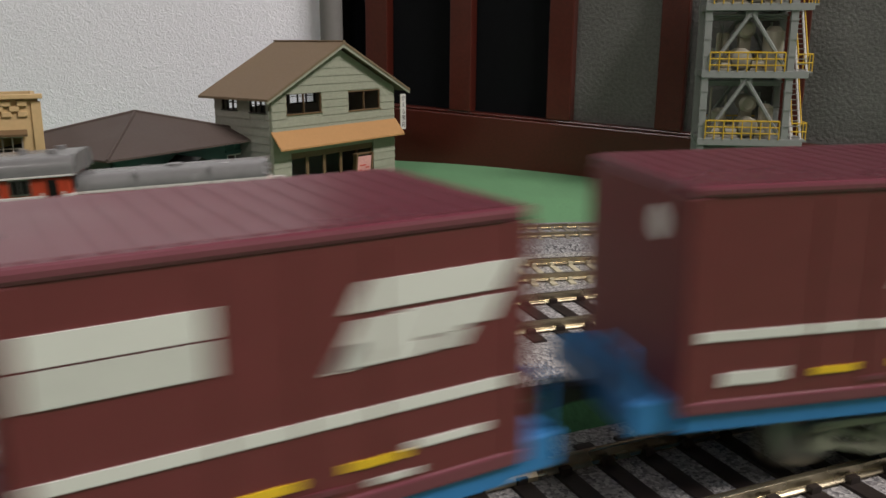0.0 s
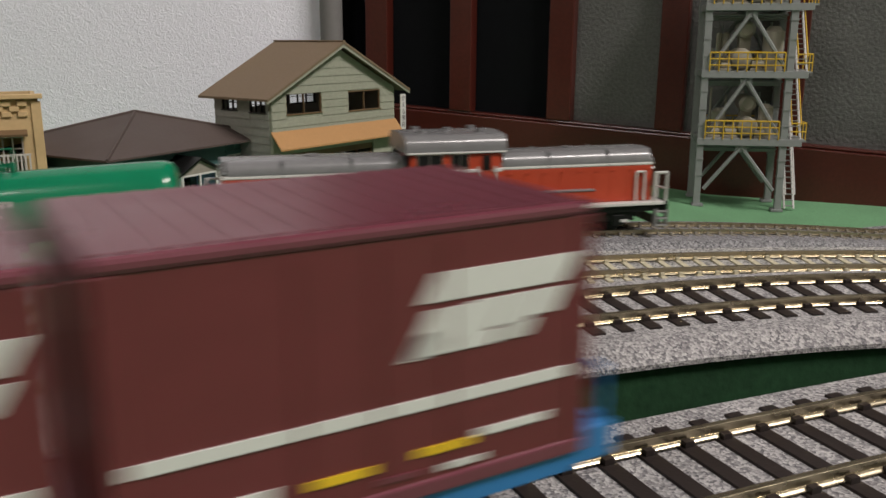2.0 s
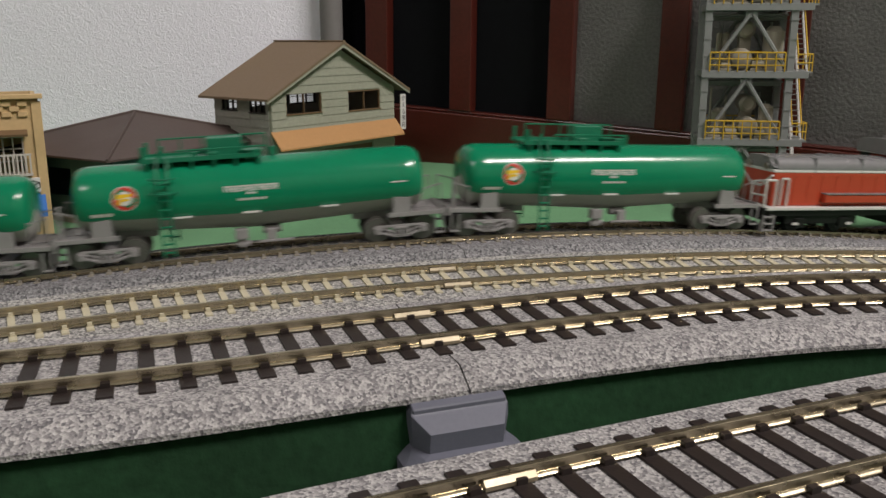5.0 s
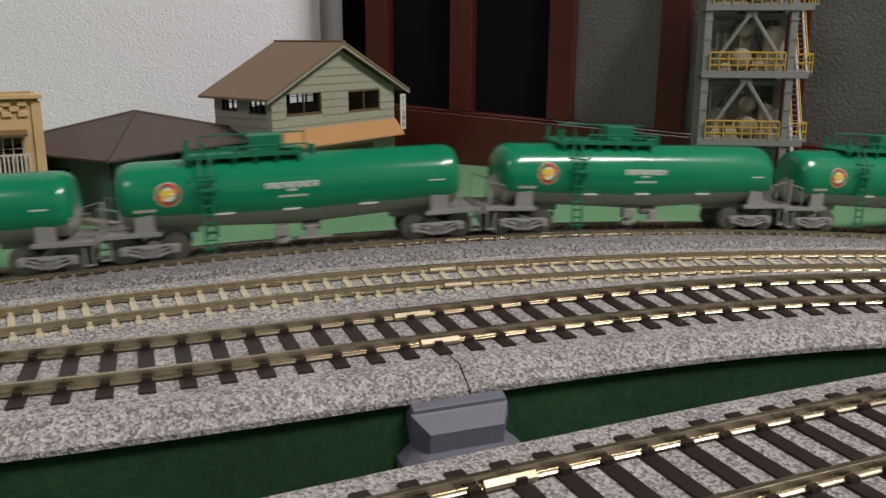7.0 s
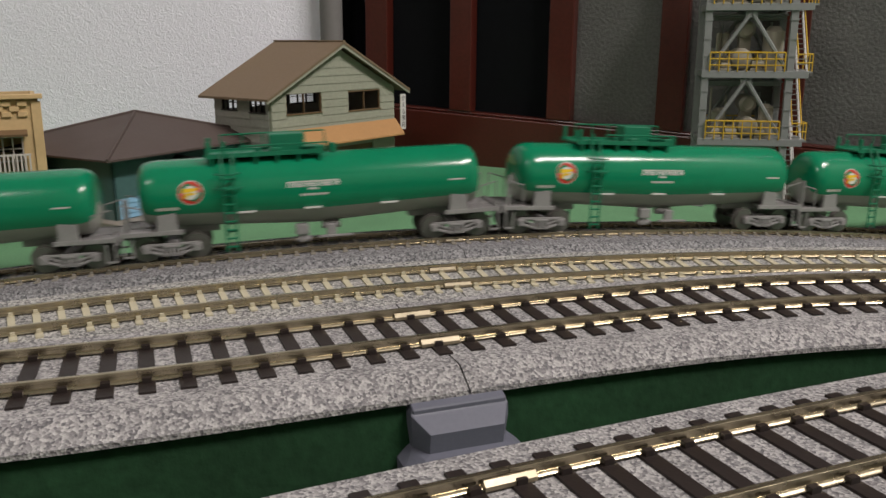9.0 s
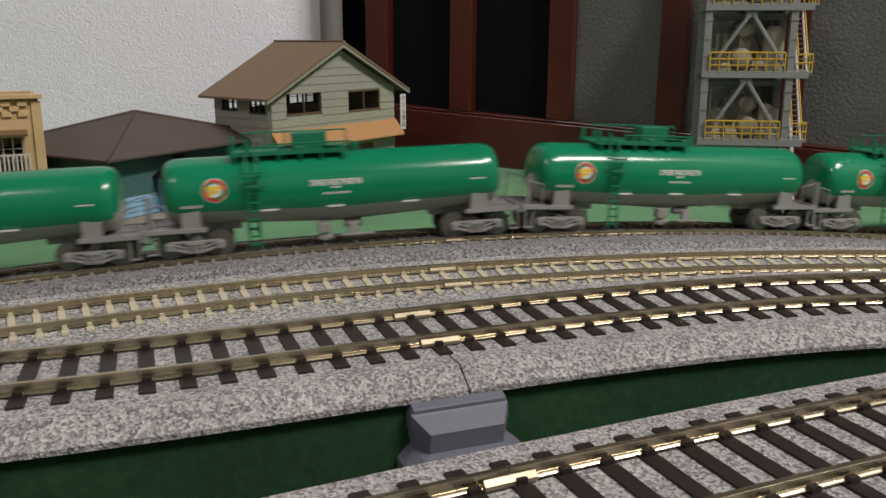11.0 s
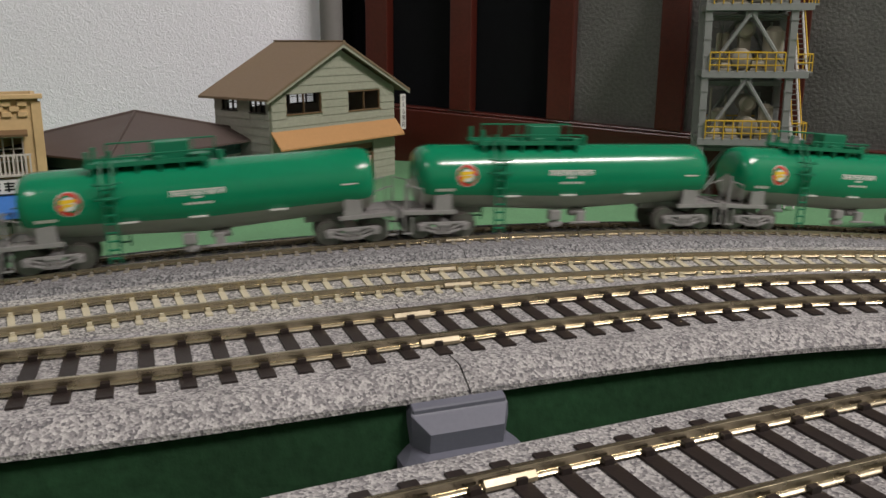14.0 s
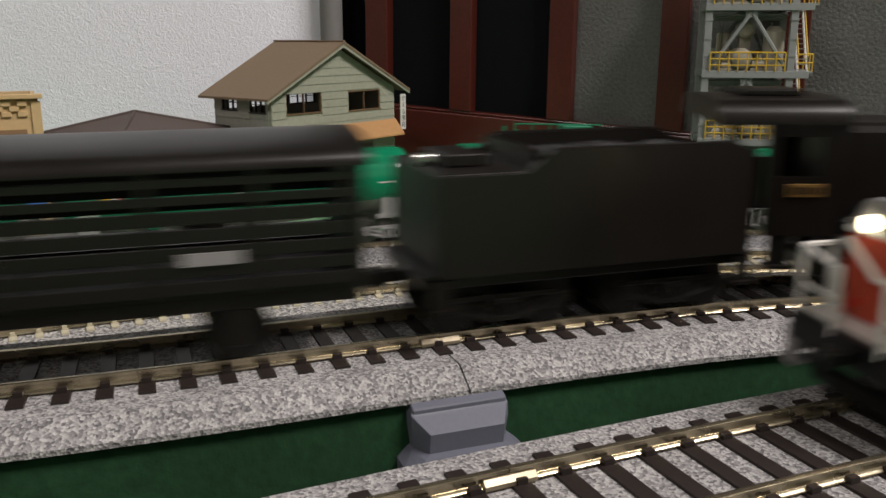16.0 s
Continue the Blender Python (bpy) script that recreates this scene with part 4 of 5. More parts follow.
            rod(bm, (e * 67.5 + out, s * 12.4, 23), (e * 67.5 + out, s * 12.4, 13), 0.27, 6)
            part("grab_rail", bm, BOGIE_GREY, fr)
            bm = box(bmesh.new(), (e * 74 + out, s * 13.6, 3.4), (4.4, 1.2, 0.7))
            box(bm, (e * 72.2 + out, s * 13.6, 7), (0.6, 0.8, 7.6))
            box(bm, (e * 75.8 + out, s * 13.6, 7), (0.6, 0.8, 7.6))
            part("foot_step", bm, BOGIE_GREY, fr)
        coupler(thing, e * 78.4 + out, 10.6, BOGIE_GREY)
        freight_bogie(thing, e * 57 + out, 20.5, 5.3, BOGIE_GREY)
    part("brake_wheel", rod(bmesh.new(), (-78.6, -10.5, 12), (-78.6, -10.5, 27), 0.8, 8), BOGIE_GREY, thing, "hand brake column with wheel")
    part("brake_cylinder", rod(bmesh.new(), (2, -5, 9.6), (10, -5, 9.6), 1.8, 14), BOGIE_GREY, thing, smooth=True)
    bm = box(bmesh.new(), (-7, -9, 9.2), (5.6, 4.4, 4.6), bevel=0.4)
    rod(bm, (-7, -9, 3.6), (-7, -9, 7.2), 1.7, 12)
    rod(bm, (-9.6, -9, 4.8), (-3.4, -9, 4.8), 1.4, 12)
    part("outlet_valve", bm, BOGIE_GREY, thing)
    bm = box(bmesh.new(), (7, -12.5, 5.9), (15, 1.6, 0.8), bevel=0.1)
    box(bm, (5.5, -11, 8.4), (4.2, 2.4, 5), bevel=0.3)
    part("brake_step", bm, BOGIE_GREY, thing)
    return thing


def hood_section(bm, x0, x1, w, zlo, zhi, r):
    """A hood with rounded upper edges, as a swept cross-section."""
    h = w / 2
    pts = [(-h, zlo), (h, zlo), (h, zhi - r)]
    for i in range(1, 7):
        a = math.pi / 2 * i / 6
        pts.append((h - r + r * math.cos(a), zhi - r + r * math.sin(a)))
    pts.append((0, zhi + 0.5))
    for i in range(0, 7):
        a = math.pi / 2 + math.pi / 2 * i / 6
        pts.append((-h + r + r * math.cos(a), zhi - r + r * math.sin(a)))
    prism(bm, pts, x0, x1, "yz")


def build_diesel(lit):
    """Centre-cab diesel: red body, grey roof, white stripe and handrails."""
    thing = empty("diesel_locomotive", "vermilion centre-cab diesel locomotive with grey roof and white stripe", "locomotive", "diesel locomotives")
    def hood(e, L0, L1):
        x0, x1 = sorted((e * L0, e * L1))
        body = part("hood", box(bmesh.new(), ((x0 + x1) / 2, 0, 22.2), (x1 - x0, 25, 17.2), bevel=0.8), LOCO_RED, thing, "vermilion engine hood")
        bm = bmesh.new()
        hood_section(bm, x0 - 0.2, x1 + 0.2, 25.6, 31.8, 37.4, 4.6)
        bmesh.ops.bevel(bm, geom=[ed for ed in bm.edges if abs(ed.verts[0].co.x - ed.verts[1].co.x) < 0.01 and abs(ed.verts[0].co.x - (e * L1 + 0.2 * e)) < 0.3 and ed.verts[0].co.z > 32], offset=2.0, segments=3, affect="EDGES")
        part("hood_roof", bm, LOCO_ROOF, body, "grey rounded hood top", True)
        part("stripe", box(bmesh.new(), ((x0 + x1) / 2, 0, 31.1), (x1 - x0 + 0.5, 25.5, 1.5), bevel=0.4), WHITE, body, "white waist stripe")
        n = 9
        for i in range(n):
            x = x0 + (x1 - x0) * (i + 0.5) / n
            for s in (-1, 1):
                part("door_seam", box(bmesh.new(), (x, s * 12.55, 21.5), (0.3, 0.2, 14)), LOCO_RED, body)
                part("hinge", box(bmesh.new(), (x + 1.6, s * 12.6, 28.5), (1.6, 0.5, 0.7)), LOCO_RED, body)
        for q in (0.32, 0.7):
            part("roof_seam", box(bmesh.new(), (x0 + (x1 - x0) * q, 0, 34.0), (0.4, 25.9, 7.2), bevel=0.15), LOCO_ROOF, body)
        part("roof_hatch", rod(bmesh.new(), ((x0 + x1) / 2, 0, 37.4), ((x0 + x1) / 2, 0, 38.4), 3.4, 18), LOCO_ROOF, body, smooth=True)
        for s in (-1, 1):
            x = e * (L0 + (L1 - L0) * 0.3)
            part("side_box", box(bmesh.new(), (x, s * 14.2, 17.8), (abs(L1 - L0) * 0.6, 3.4, 4.2), bevel=0.3), LOCO_RED, body, "red footplate locker")
            part("locker_lid", box(bmesh.new(), (x, s * 14.3, 20.2), (abs(L1 - L0) * 0.6 + 0.4, 3.9, 0.6), bevel=0.1), LOCO_ROOF, body)
        # end with headlights, rails and steps
        xe = e * L1
        for s in (-1, 1):
            bm = bmesh.new()
            for q in (4.4, 8.6):
                rod(bm, (xe - e * q, s * 13.6, 14.2), (xe - e * q, s * 13.6, 27.4), 0.55, 6)
            rod(bm, (xe - e * 4.4, s * 13.6, 27.4), (xe - e * 8.6, s * 13.6, 27.4), 0.55, 6)
            part("grab_rail", bm, RAIL_WHITE, body, "white upright grab rail")
            part("headlight", rod(bmesh.new(), (xe - e, s * 6.8, 33.0), (xe + e * 1.3, s * 6.8, 33.0), 1.6, 14), HEADLIGHT if lit and e < 0 else STEEL, body, "round headlight", True)
            part("tail_light", rod(bmesh.new(), (xe, s * 9, 17), (xe + e * 0.8, s * 9, 17), 1.0, 12), LOGO_RED, body)
        bm = bmesh.new()
        for a, b in (((-12.0, 29), (-4, 23)), ((4, 23), (12.0, 29)), ((-4, 23), (4, 23))):
            rod(bm, (xe + e * 0.3, a[0], a[1]), (xe + e * 0.3, b[0], b[1]), 0.7, 6)
        part("end_stripe", bm, WHITE, body, "white V stripe on the hood end")
    hood(-1, 21, 97)
    hood(1, 21, 97)
    # cab
    cab = part("cab", box(bmesh.new(), (1, 0, 25.5), (41, 33, 26), bevel=0.7), LOCO_RED, thing, "vermilion cab")
    bm = bmesh.new()
    hood_section(bm, -21.5, 23.5, 35, 39.2, 46.6, 5.2)
    part("cab_roof", bm, LOCO_ROOF, cab, "grey arched cab roof", True)
    part("cab_stripe", box(bmesh.new(), (1, 0, 31.1), (41.8, 33.6, 1.5), bevel=0.3), WHITE, cab, "white waist stripe")
    part("gutter", box(bmesh.new(), (1, 0, 39.2), (44.6, 35.6, 0.8), bevel=0.2), RAIL_WHITE, cab)
    for s in (-1, 1):
        for x, w in ((-11, 11.5), (2.5, 8)):
            wn = part("cab_window", box(bmesh.new(), (x, s * 16.6, 35.6), (w, 0.5, 6.8), bevel=0.15), STEEL, cab, "silver-framed cab window")
            part("pane", box(bmesh.new(), (x, s * 16.75, 35.6), (w - 1.2, 0.3, 5.2)), BLACK, wn, "dark glazing")
            part("divider", box(bmesh.new(), (x, s * 16.95, 35.6), (0.6, 0.2, 5.2)), STEEL, wn)
        dr = part("cab_door", box(bmesh.new(), (14.5, s * 16.6, 26.5), (6, 0.4, 22), bevel=0.15), LOCO_RED, cab)
        part("door_pane", box(bmesh.new(), (14.5, s * 16.9, 34.5), (3.8, 0.2, 6.4)), BLACK, dr)
        for x in (10.4, 18.4):
            part("handrail", rod(bmesh.new(), (x, s * 17.4, 17), (x, s * 17.4, 33), 0.45, 6), RAIL_WHITE, dr, "white door handrail")
        for i in range(3):
            part("number_mark", box(bmesh.new(), (-6.5 + i * 4.2, s * 16.62, 23.4), (3.0, 0.3, 3.6)), WHITE, cab)
        part("maker_plate", box(bmesh.new(), (-13.5, s * 16.62, 22), (3.2, 0.3, 2.4)), WHITE, cab)
    for x in (-20.1, 22.1):
        for s in (-1, 1):
            part("end_window", box(bmesh.new(), (x + (-0.4 if x < 0 else 0.4) * 0.6, s * 11.8, 36.4), (0.5, 7.4, 5.0), bevel=0.15), BLACK, cab, "dark end window")
    for x, y in ((-12, -7), (-12, 7), (14, -7), (14, 7), (1, 0)):
        part("roof_vent", rod(bmesh.new(), (x, y, 46), (x, y, 48.4), 1.9, 14), LOCO_ROOF, cab, smooth=True)
    # frame, footplate, tanks
    frame_part = part("footplate", box(bmesh.new(), (0, 0, 13.0), (204, 34, 1.4), bevel=0.2), RAIL_WHITE, thing, "pale grey footplate edge")
    part("side_sill", box(bmesh.new(), (0, 0, 10.8), (200, 31, 3.0)), BLACK, frame_part)
    part("fuel_tank", box(bmesh.new(), (2, 0, 7.2), (46, 28, 6.4), bevel=0.8), BLACK, thing, "black fuel tank")
    for e in (-1, 1):
        part("end_beam", box(bmesh.new(), (e * 103, 0, 10.6), (2, 33, 6), bevel=0.3), BLACK, frame_part)
        for s in (-1, 1):
            bm = bmesh.new()
            rod(bm, (e * 103, s * 15.6, 12), (e * 103, s * 15.6, 27), 0.6, 6)
            rod(bm, (e * 97, s * 15.6, 12), (e * 97, s * 15.6, 27), 0.6, 6)
            rod(bm, (e * 97, s * 15.6, 27), (e * 103, s * 15.6, 27), 0.6, 6)
            rod(bm, (e * 103, s * 15.6, 27), (e * 103.6, s * 5.6, 25), 0.6, 6)
            rod(bm, (e * 103.6, s * 5.6, 25), (e * 103.6, s * 5.6, 12), 0.6, 6)
            rod(bm, (e * 103, s * 15.6, 19.5), (e * 103.4, s * 5.6, 19), 0.5, 6)
            part("end_railing", bm, RAIL_WHITE, frame_part, "white end handrails")
        for s in (-1, 1):
            bm = bmesh.new()
            for z in (2.6, 5.8, 9.0):
                box(bm, (e * 100.5, s * 16, z), (5.6, 3, 0.6))
            box(bm, (e * 97.6, s * 16, 6), (0.7, 3, 8))
            box(bm, (e * 103.4, s * 16, 6), (0.7, 3, 8))
            part("steps", bm, BOGIE_GREY, frame_part, "grey end steps")
        coupler(thing, e * 107, 10.4, BLACK)
        part("snow_guard", box(bmesh.new(), (e * 102, 0, 3.4), (2, 22, 4), ry=e * 0.3), BLACK, thing)
        bm = bmesh.new()
        for s in (-1, 1):
            box(bm, (e * 66, s * 13.4, 7.2), (44, 1.8, 4.4), bevel=0.5)
            for q in (-13.5, 13.5):
                box(bm, (e * 66 + q, s * 14.2, 5.6), (6, 2.0, 5), bevel=0.4)
        bg = part("bogie", bm, BLACK, thing, "black bogie frame")
        for q in (-13.5, 13.5):
            w = wheelset(bg, e * 66 + q, 5.4, BLACK)
            for s in (-1, 1):
                part("axle_box_cap", box(bmesh.new(), (e * 66 + q + (3 if q > 0 else -3), s * 15.3, 5.2), (3.6, 0.5, 1.3), bevel=0.1), RAIL_WHITE, bg, "bright axle box cover")
    part("mid_wheels", box(bmesh.new(), (0, 0, 5.6), (20, 20, 5), bevel=0.5), BLACK, thing)
    return thing


def shorten(thing, k, low=1.0):
    """Scale a vehicle's length; wheels stay round."""
    done = set()
    for o in thing.children_recursive:
        if o.matrix_basis.translation.length > 1e-6:
            o.matrix_basis.translation.x *= k
            o.matrix_basis.translation.z *= low
        elif o.data.name not in done:
            done.add(o.data.name)
            o.data.transform(Matrix.Diagonal((k, 1, low, 1)))


def build_container_wagon(first):
    """Blue flat wagon loaded with five wine-red containers."""
    thing = empty("container_wagon", "blue bogie flat wagon carrying five wine-red containers", "container wagon", "container train")
    part("deck", box(bmesh.new(), (0, 0, 10.6), (256, 27, 2.0), bevel=0.3), WAGON_BLUE, thing, "blue deck")
    for s in (-1, 1):
        bm = bmesh.new()
        prism(bm, [(-127, 11.9), (127, 11.9), (127, 9.8), (60, 9.6), (52, 8.0), (-52, 8.0), (-60, 9.6), (-127, 9.8)], s * 13.9 - 0.6, s * 13.9 + 0.6, "xz")
        part("side_sill", bm, WAGON_BLUE, thing, "blue fish-belly side sill")
    for e in (-1, 1):
        part("end_platform", box(bmesh.new(), (e * 130, 0, 11.6), (6, 27, 4.4), bevel=0.4), WAGON_BLUE, thing)
        bm = rod(bmesh.new(), (e * 132.4, -12, 12), (e * 132.4, -12, 20), 0.36, 6)
        rod(bm, (e * 132.4, -4, 12), (e * 132.4, -4, 20), 0.36, 6)
        rod(bm, (e * 132.4, -12, 20), (e * 132.4, -4, 20), 0.36, 6)
        part("grab_rail", bm, WAGON_BLUE, thing)
        coupler(thing, e * 136, 10.2, BLACK)
        freight_bogie(thing, e * 94, 24, 5.2, BOGIE_OLIVE)
    for i in range(5):
        x = (i - 2) * 51.5
        box_part = part("container", box(bmesh.new(), (x, 0, 25.8), (48.7, 29.6, 27.4), bevel=0.35), CONTAINER, thing, "wine-red steel freight container")
        part("container_roof", box(bmesh.new(), (x, 0, 39.9), (48.9, 30.2, 1.5), bevel=0.5), CONTAINER_ROOF, box_part, "ribbed container roof")
        for k in range(16):
            part("roof_rib", box(bmesh.new(), (x - 22.5 + k * 3.0, 0, 40.75), (1.3, 28.6, 0.35), bevel=0.12), CONTAINER_ROOF, box_part)
        part("bottom_rail", box(bmesh.new(), (x, 0, 13.0), (48.9, 30.2, 1.8), bevel=0.3), CONTAINER_ROOF, box_part)
        for sx in (-23.6, 23.6):
            part("corner_post", box(bmesh.new(), (x + sx, 0, 26.0), (2.0, 30.1, 26.5), bevel=0.25), CONTAINER, box_part)
        for s in (-1, 1):
            y = s * 14.86
            for dx in (-7.5, 0, 7.5):
                part("door_seam", box(bmesh.new(), (x + dx, y, 27), (0.35, 0.3, 23)), CONTAINER, box_part)
            part("stripe", box(bmesh.new(), (x - 1.0, y, 22.2), (46.0, 0.22, 1.25)), WHITE, box_part, "white side stripe")
            def bar(cx, cz, w, h, mat=WHITE, slant=0.25):
                bm = bmesh.new()
                k = slant * h / 2
                pts = [(x + cx - w / 2 - k, cz - h / 2), (x + cx + w / 2 - k, cz - h / 2), (x + cx + w / 2 + k, cz + h / 2), (x + cx - w / 2 + k, cz + h / 2)]
                prism(bm, pts, y - 0.12, y + 0.12, "xz")
                part("print_mark", bm, mat, box_part)
            # slanted white lettering block of plain shapes
            if first and i == 4:
                bar(-15.5, 33.8, 15, 2.7, WHITE, 0)
                bar(-15.5, 30.6, 15, 3.2, RAIL_WHITE, 0)
            bar(13.6, 33.9, 16.4, 2.9, WHITE, 0.6)
            bar(6.4, 29.4, 4.6, 4.6, WHITE, 0.6)
            bar(11.0, 30.2, 4.0, 3.4, WHITE, 0.6)
            bar(15.4, 30.4, 4.0, 3.0, WHITE, 0.6)
            bar(19.2, 30.6, 2.8, 2.6, WHITE, 0.6)
            bar(10.4, 27.8, 4.6, 1.4, WHITE, 0.6)
            bar(15.2, 28.0, 3.4, 1.6, RAIL_WHITE, 0.6)
            bar(4.2, 28.2, 1.6, 2.6, WHITE, 0.6)
            bar(-15, 16.6, 8.5, 1.7, WHITE, 0)
            bar(15, 17.6, 8.5, 0.9, WHITE, 0)
            bar(-4, 16.6, 6.0, 0.9, LOGO_YELLOW, 0)
            bar(7, 17.0, 6.0, 0.9, LOGO_YELLOW, 0)
            bar(2, 15.0, 4, 0.6, CONTAINER_ROOF, 0)
            bar(9, 14.8, 4.6, 0.7, RAIL_WHITE, 0)
        bm = rod(bmesh.new(), (x - 24.7, -7, 35), (x - 24.2, -7, 35), 2.3, 18)
        part("end_mark", bm, WHITE, box_part, "round white end mark")
    return thing


def tyre_mesh(bm, y, r):
    seg = 32
    for i in range(seg):
        a, b = 2 * math.pi * i / seg, 2 * math.pi * (i + 1) / seg
        p = [(q * math.cos(t), q * math.sin(t)) for q in (r - 1.2, r) for t in (a, b)]
        prism(bm, [p[0], p[2], p[3], p[1]], y - 1.2, y + 1.2, "xz")


def driver_mesh(bm, y, r):
    for i in range(12):
        a = 2 * math.pi * i / 12
        rod(bm, (0, y, 0), ((r - 1) * math.cos(a), y, (r - 1) * math.sin(a)), 0.7, 6)
    rod(bm, (0, y - 1.3, 0), (0, y + 1.3, 0), 2.2, 12)
    box(bm, (-r * 0.55, y, 0), (3.5, 2.2, 8), bevel=0.3)


DRIVERS = (-31.0, -47.6, -64.2, -80.8)
DR = 8.6
CRANK = 3.9


def build_steam():
    """2-8-2 steam locomotive; x = 0 at the front of the smoke deflectors."""
    thing = empty("steam_locomotive", "black 2-8-2 steam locomotive with smoke deflectors", "locomotive", "steam train")
    bm = bmesh.new()
    rod(bm, (-96, 0, 31), (-10, 0, 31), 11.2, 32)
    rod(bm, (-10, 0, 31), (-1.5, 0, 31), 11.6, 32)
    rod(bm, (-1.5, 0, 31), (0.2, 0, 31), 11.2, 32, 8.5)
    boiler = part("boiler", bm, LOCO_BLACK, thing, "satin black boiler", True)
    for x in (-22, -38, -54, -70, -86):
        part("boiler_band", rod(bmesh.new(), (x - 0.6, 0, 31), (x + 0.6, 0, 31), 11.45, 32), LOCO_BLACK, boiler, smooth=True)
    # long casing over chimney and domes
    bm = bmesh.new()
    rings = []
    for x, w, z in ((-84, 2.0, 40.6), (-78, 4.5, 43.0), (-72, 6.2, 45.3), (-62, 6.8, 46.6), (-40, 6.6, 47.3), (-20, 6.2, 47.6), (-17, 5.6, 47.6), (-14.5, 3.6, 45.0)):
        ring = []
        for i in range(13):
            a = math.pi * i / 12
            ring.append(bm.verts.new((x, math.cos(a) * w * (1.0 if z < 44 else 1.0) * 1.15, 39 + (z - 39) * max(0, math.sin(a)) ** 0.55)))
        rings.append(ring)
    for a, b in zip(rings, rings[1:]):
        for i in range(12):
            bm.faces.new((a[i], b[i], b[i + 1], a[i + 1]))
    bm.faces.new(rings[0])
    bm.faces.new(rings[-1][::-1])
    part("dome_casing", bm, LOCO_BLACK, boiler, "long streamlined dome casing", True)
    part("chimney_lip", rod(bmesh.new(), (-19, 0, 46.9), (-19, 0, 48.4), 4.2, 20), LOCO_BLACK, boiler, smooth=True)
    part("data_plate", box(bmesh.new(), (-62, -7.7, 43.6), (4.0, 0.6, 3.6)), BRASS, boiler, "brass plate")
    part("safety_valve", box(bmesh.new(), (-88, 0, 43.6), (7, 4, 4.4), bevel=0.4), BRASS, boiler, "brass-coloured valve cover")
    part("feed_lamp", box(bmesh.new(), (-6.0, 0, 43.8), (4, 5, 4), bevel=0.5), LOCO_BLACK, boiler)
    for x in (-36, -32):
        for z in (42.2, 39.6):
            part("washout_plug", rod(bmesh.new(), (x, -7.5, z), (x, -9, z + 0.6), 1.0, 8), LOCO_BLACK, boiler)
    part("handrail", rod(bmesh.new(), (-92, -12.4, 33.5), (-12, -12.4, 33.5), 0.4, 6), LOCO_BLACK, boiler)
    for k in range(3):
        bm = rod(bmesh.new(), (-86, -12.6, 25.5 - k * 1.5), (-26, -12.6, 25.5 - k * 1.5), 0.5, 6)
        part("pipe", bm, STEEL if k == 2 else LOCO_BLACK, boiler)
    for s in (-1, 1):
        bm = bmesh.new()
        prism(bm, [(0, 17.5), (-9.0, 17.5), (-17.0, 22.5), (-17.0, 40.5), (-3.5, 40.5), (0, 37.5)], s * 15.6 - 0.4, s * 15.6 + 0.4, "xz")
        part("smoke_deflector", bm, LOCO_BLACK, thing, "black smoke deflector plate")
        part("running_board", box(bmesh.new(), (-50, s * 14.2, 23.0), (70, 6.2, 0.9), bevel=0.15), LOCO_BLACK, thing)
        part("running_board", box(bmesh.new(), (-9, s * 14.2, 15.8), (16, 6.2, 0.9), bevel=0.15), LOCO_BLACK, thing)
        part("air_tank", rod(bmesh.new(), (-72, s * 13.4, 19.2), (-54, s * 13.4, 19.2), 2.6, 14), LOCO_BLACK, thing, smooth=True)
        part("compressor", box(bmesh.new(), (-88, s * 13.0, 24), (9, 6, 8.4), bevel=0.8), LOCO_BLACK, thing)
        cyl = part("cylinder", rod(bmesh.new(), (-19, s * 14.2, 9.6), (-7, s * 14.2, 9.6), 4.4, 18), LOCO_BLACK, thing, "black cylinder block", True)
        part("valve_chest", rod(bmesh.new(), (-21, s * 13.6, 15.2), (-6, s * 13.6, 15.2), 2.5, 14), LOCO_BLACK, cyl, smooth=True)
        part("slide_bar", box(bmesh.new(), (-27.5, s * 14.6, 12.0), (17, 1.6, 1.0)), ROD, cyl, "bright slide bar")
        part("slide_bar", box(bmesh.new(), (-27.5, s * 14.6, 7.4), (17, 1.6, 1.0)), ROD, cyl, "bright slide bar")
        part("guide_bracket", box(bmesh.new(), (-37, s * 14.4, 16.0), (3, 2, 7), bevel=0.3), ROD, cyl)
        part("radius_rod", rod(bmesh.new(), (-38, s * 14.8, 16.4), (-18, s * 14.6, 15.0), 0.7, 6), ROD, cyl)
    # cab
    cab = part("cab", wall_with_holes(bmesh.new(), -122, -106, 14.5, 38.5, -16.4, -15.2, [(-119.5, -110.5, 27.5, 36)]), LOCO_BLACK, thing, "black open-backed cab")
    part("cab_side", wall_with_holes(bmesh.new(), -122, -106, 14.5, 38.5, 15.2, 16.4, [(-119.5, -110.5, 27.5, 36)]), LOCO_BLACK, cab)
    part("cab_front", box(bmesh.new(), (-105.4, 0, 27), (1.2, 32, 24)), LOCO_BLACK, cab)
    bm = bmesh.new()
    hood_section(bm, -133, -105.5, 35, 38.6, 43.6, 4.6)
    part("cab_roof", bm, LOCO_BLACK, cab, "black arched cab roof", True)
    part("roof_vent", box(bmesh.new(), (-119, 0, 44.6), (14, 12, 1.6), bevel=0.4), LOCO_BLACK, cab)
    part("firebox", box(bmesh.new(), (-106, 0, 27.5), (25, 23, 22), bevel=2.0), LOCO_BLACK, boiler)
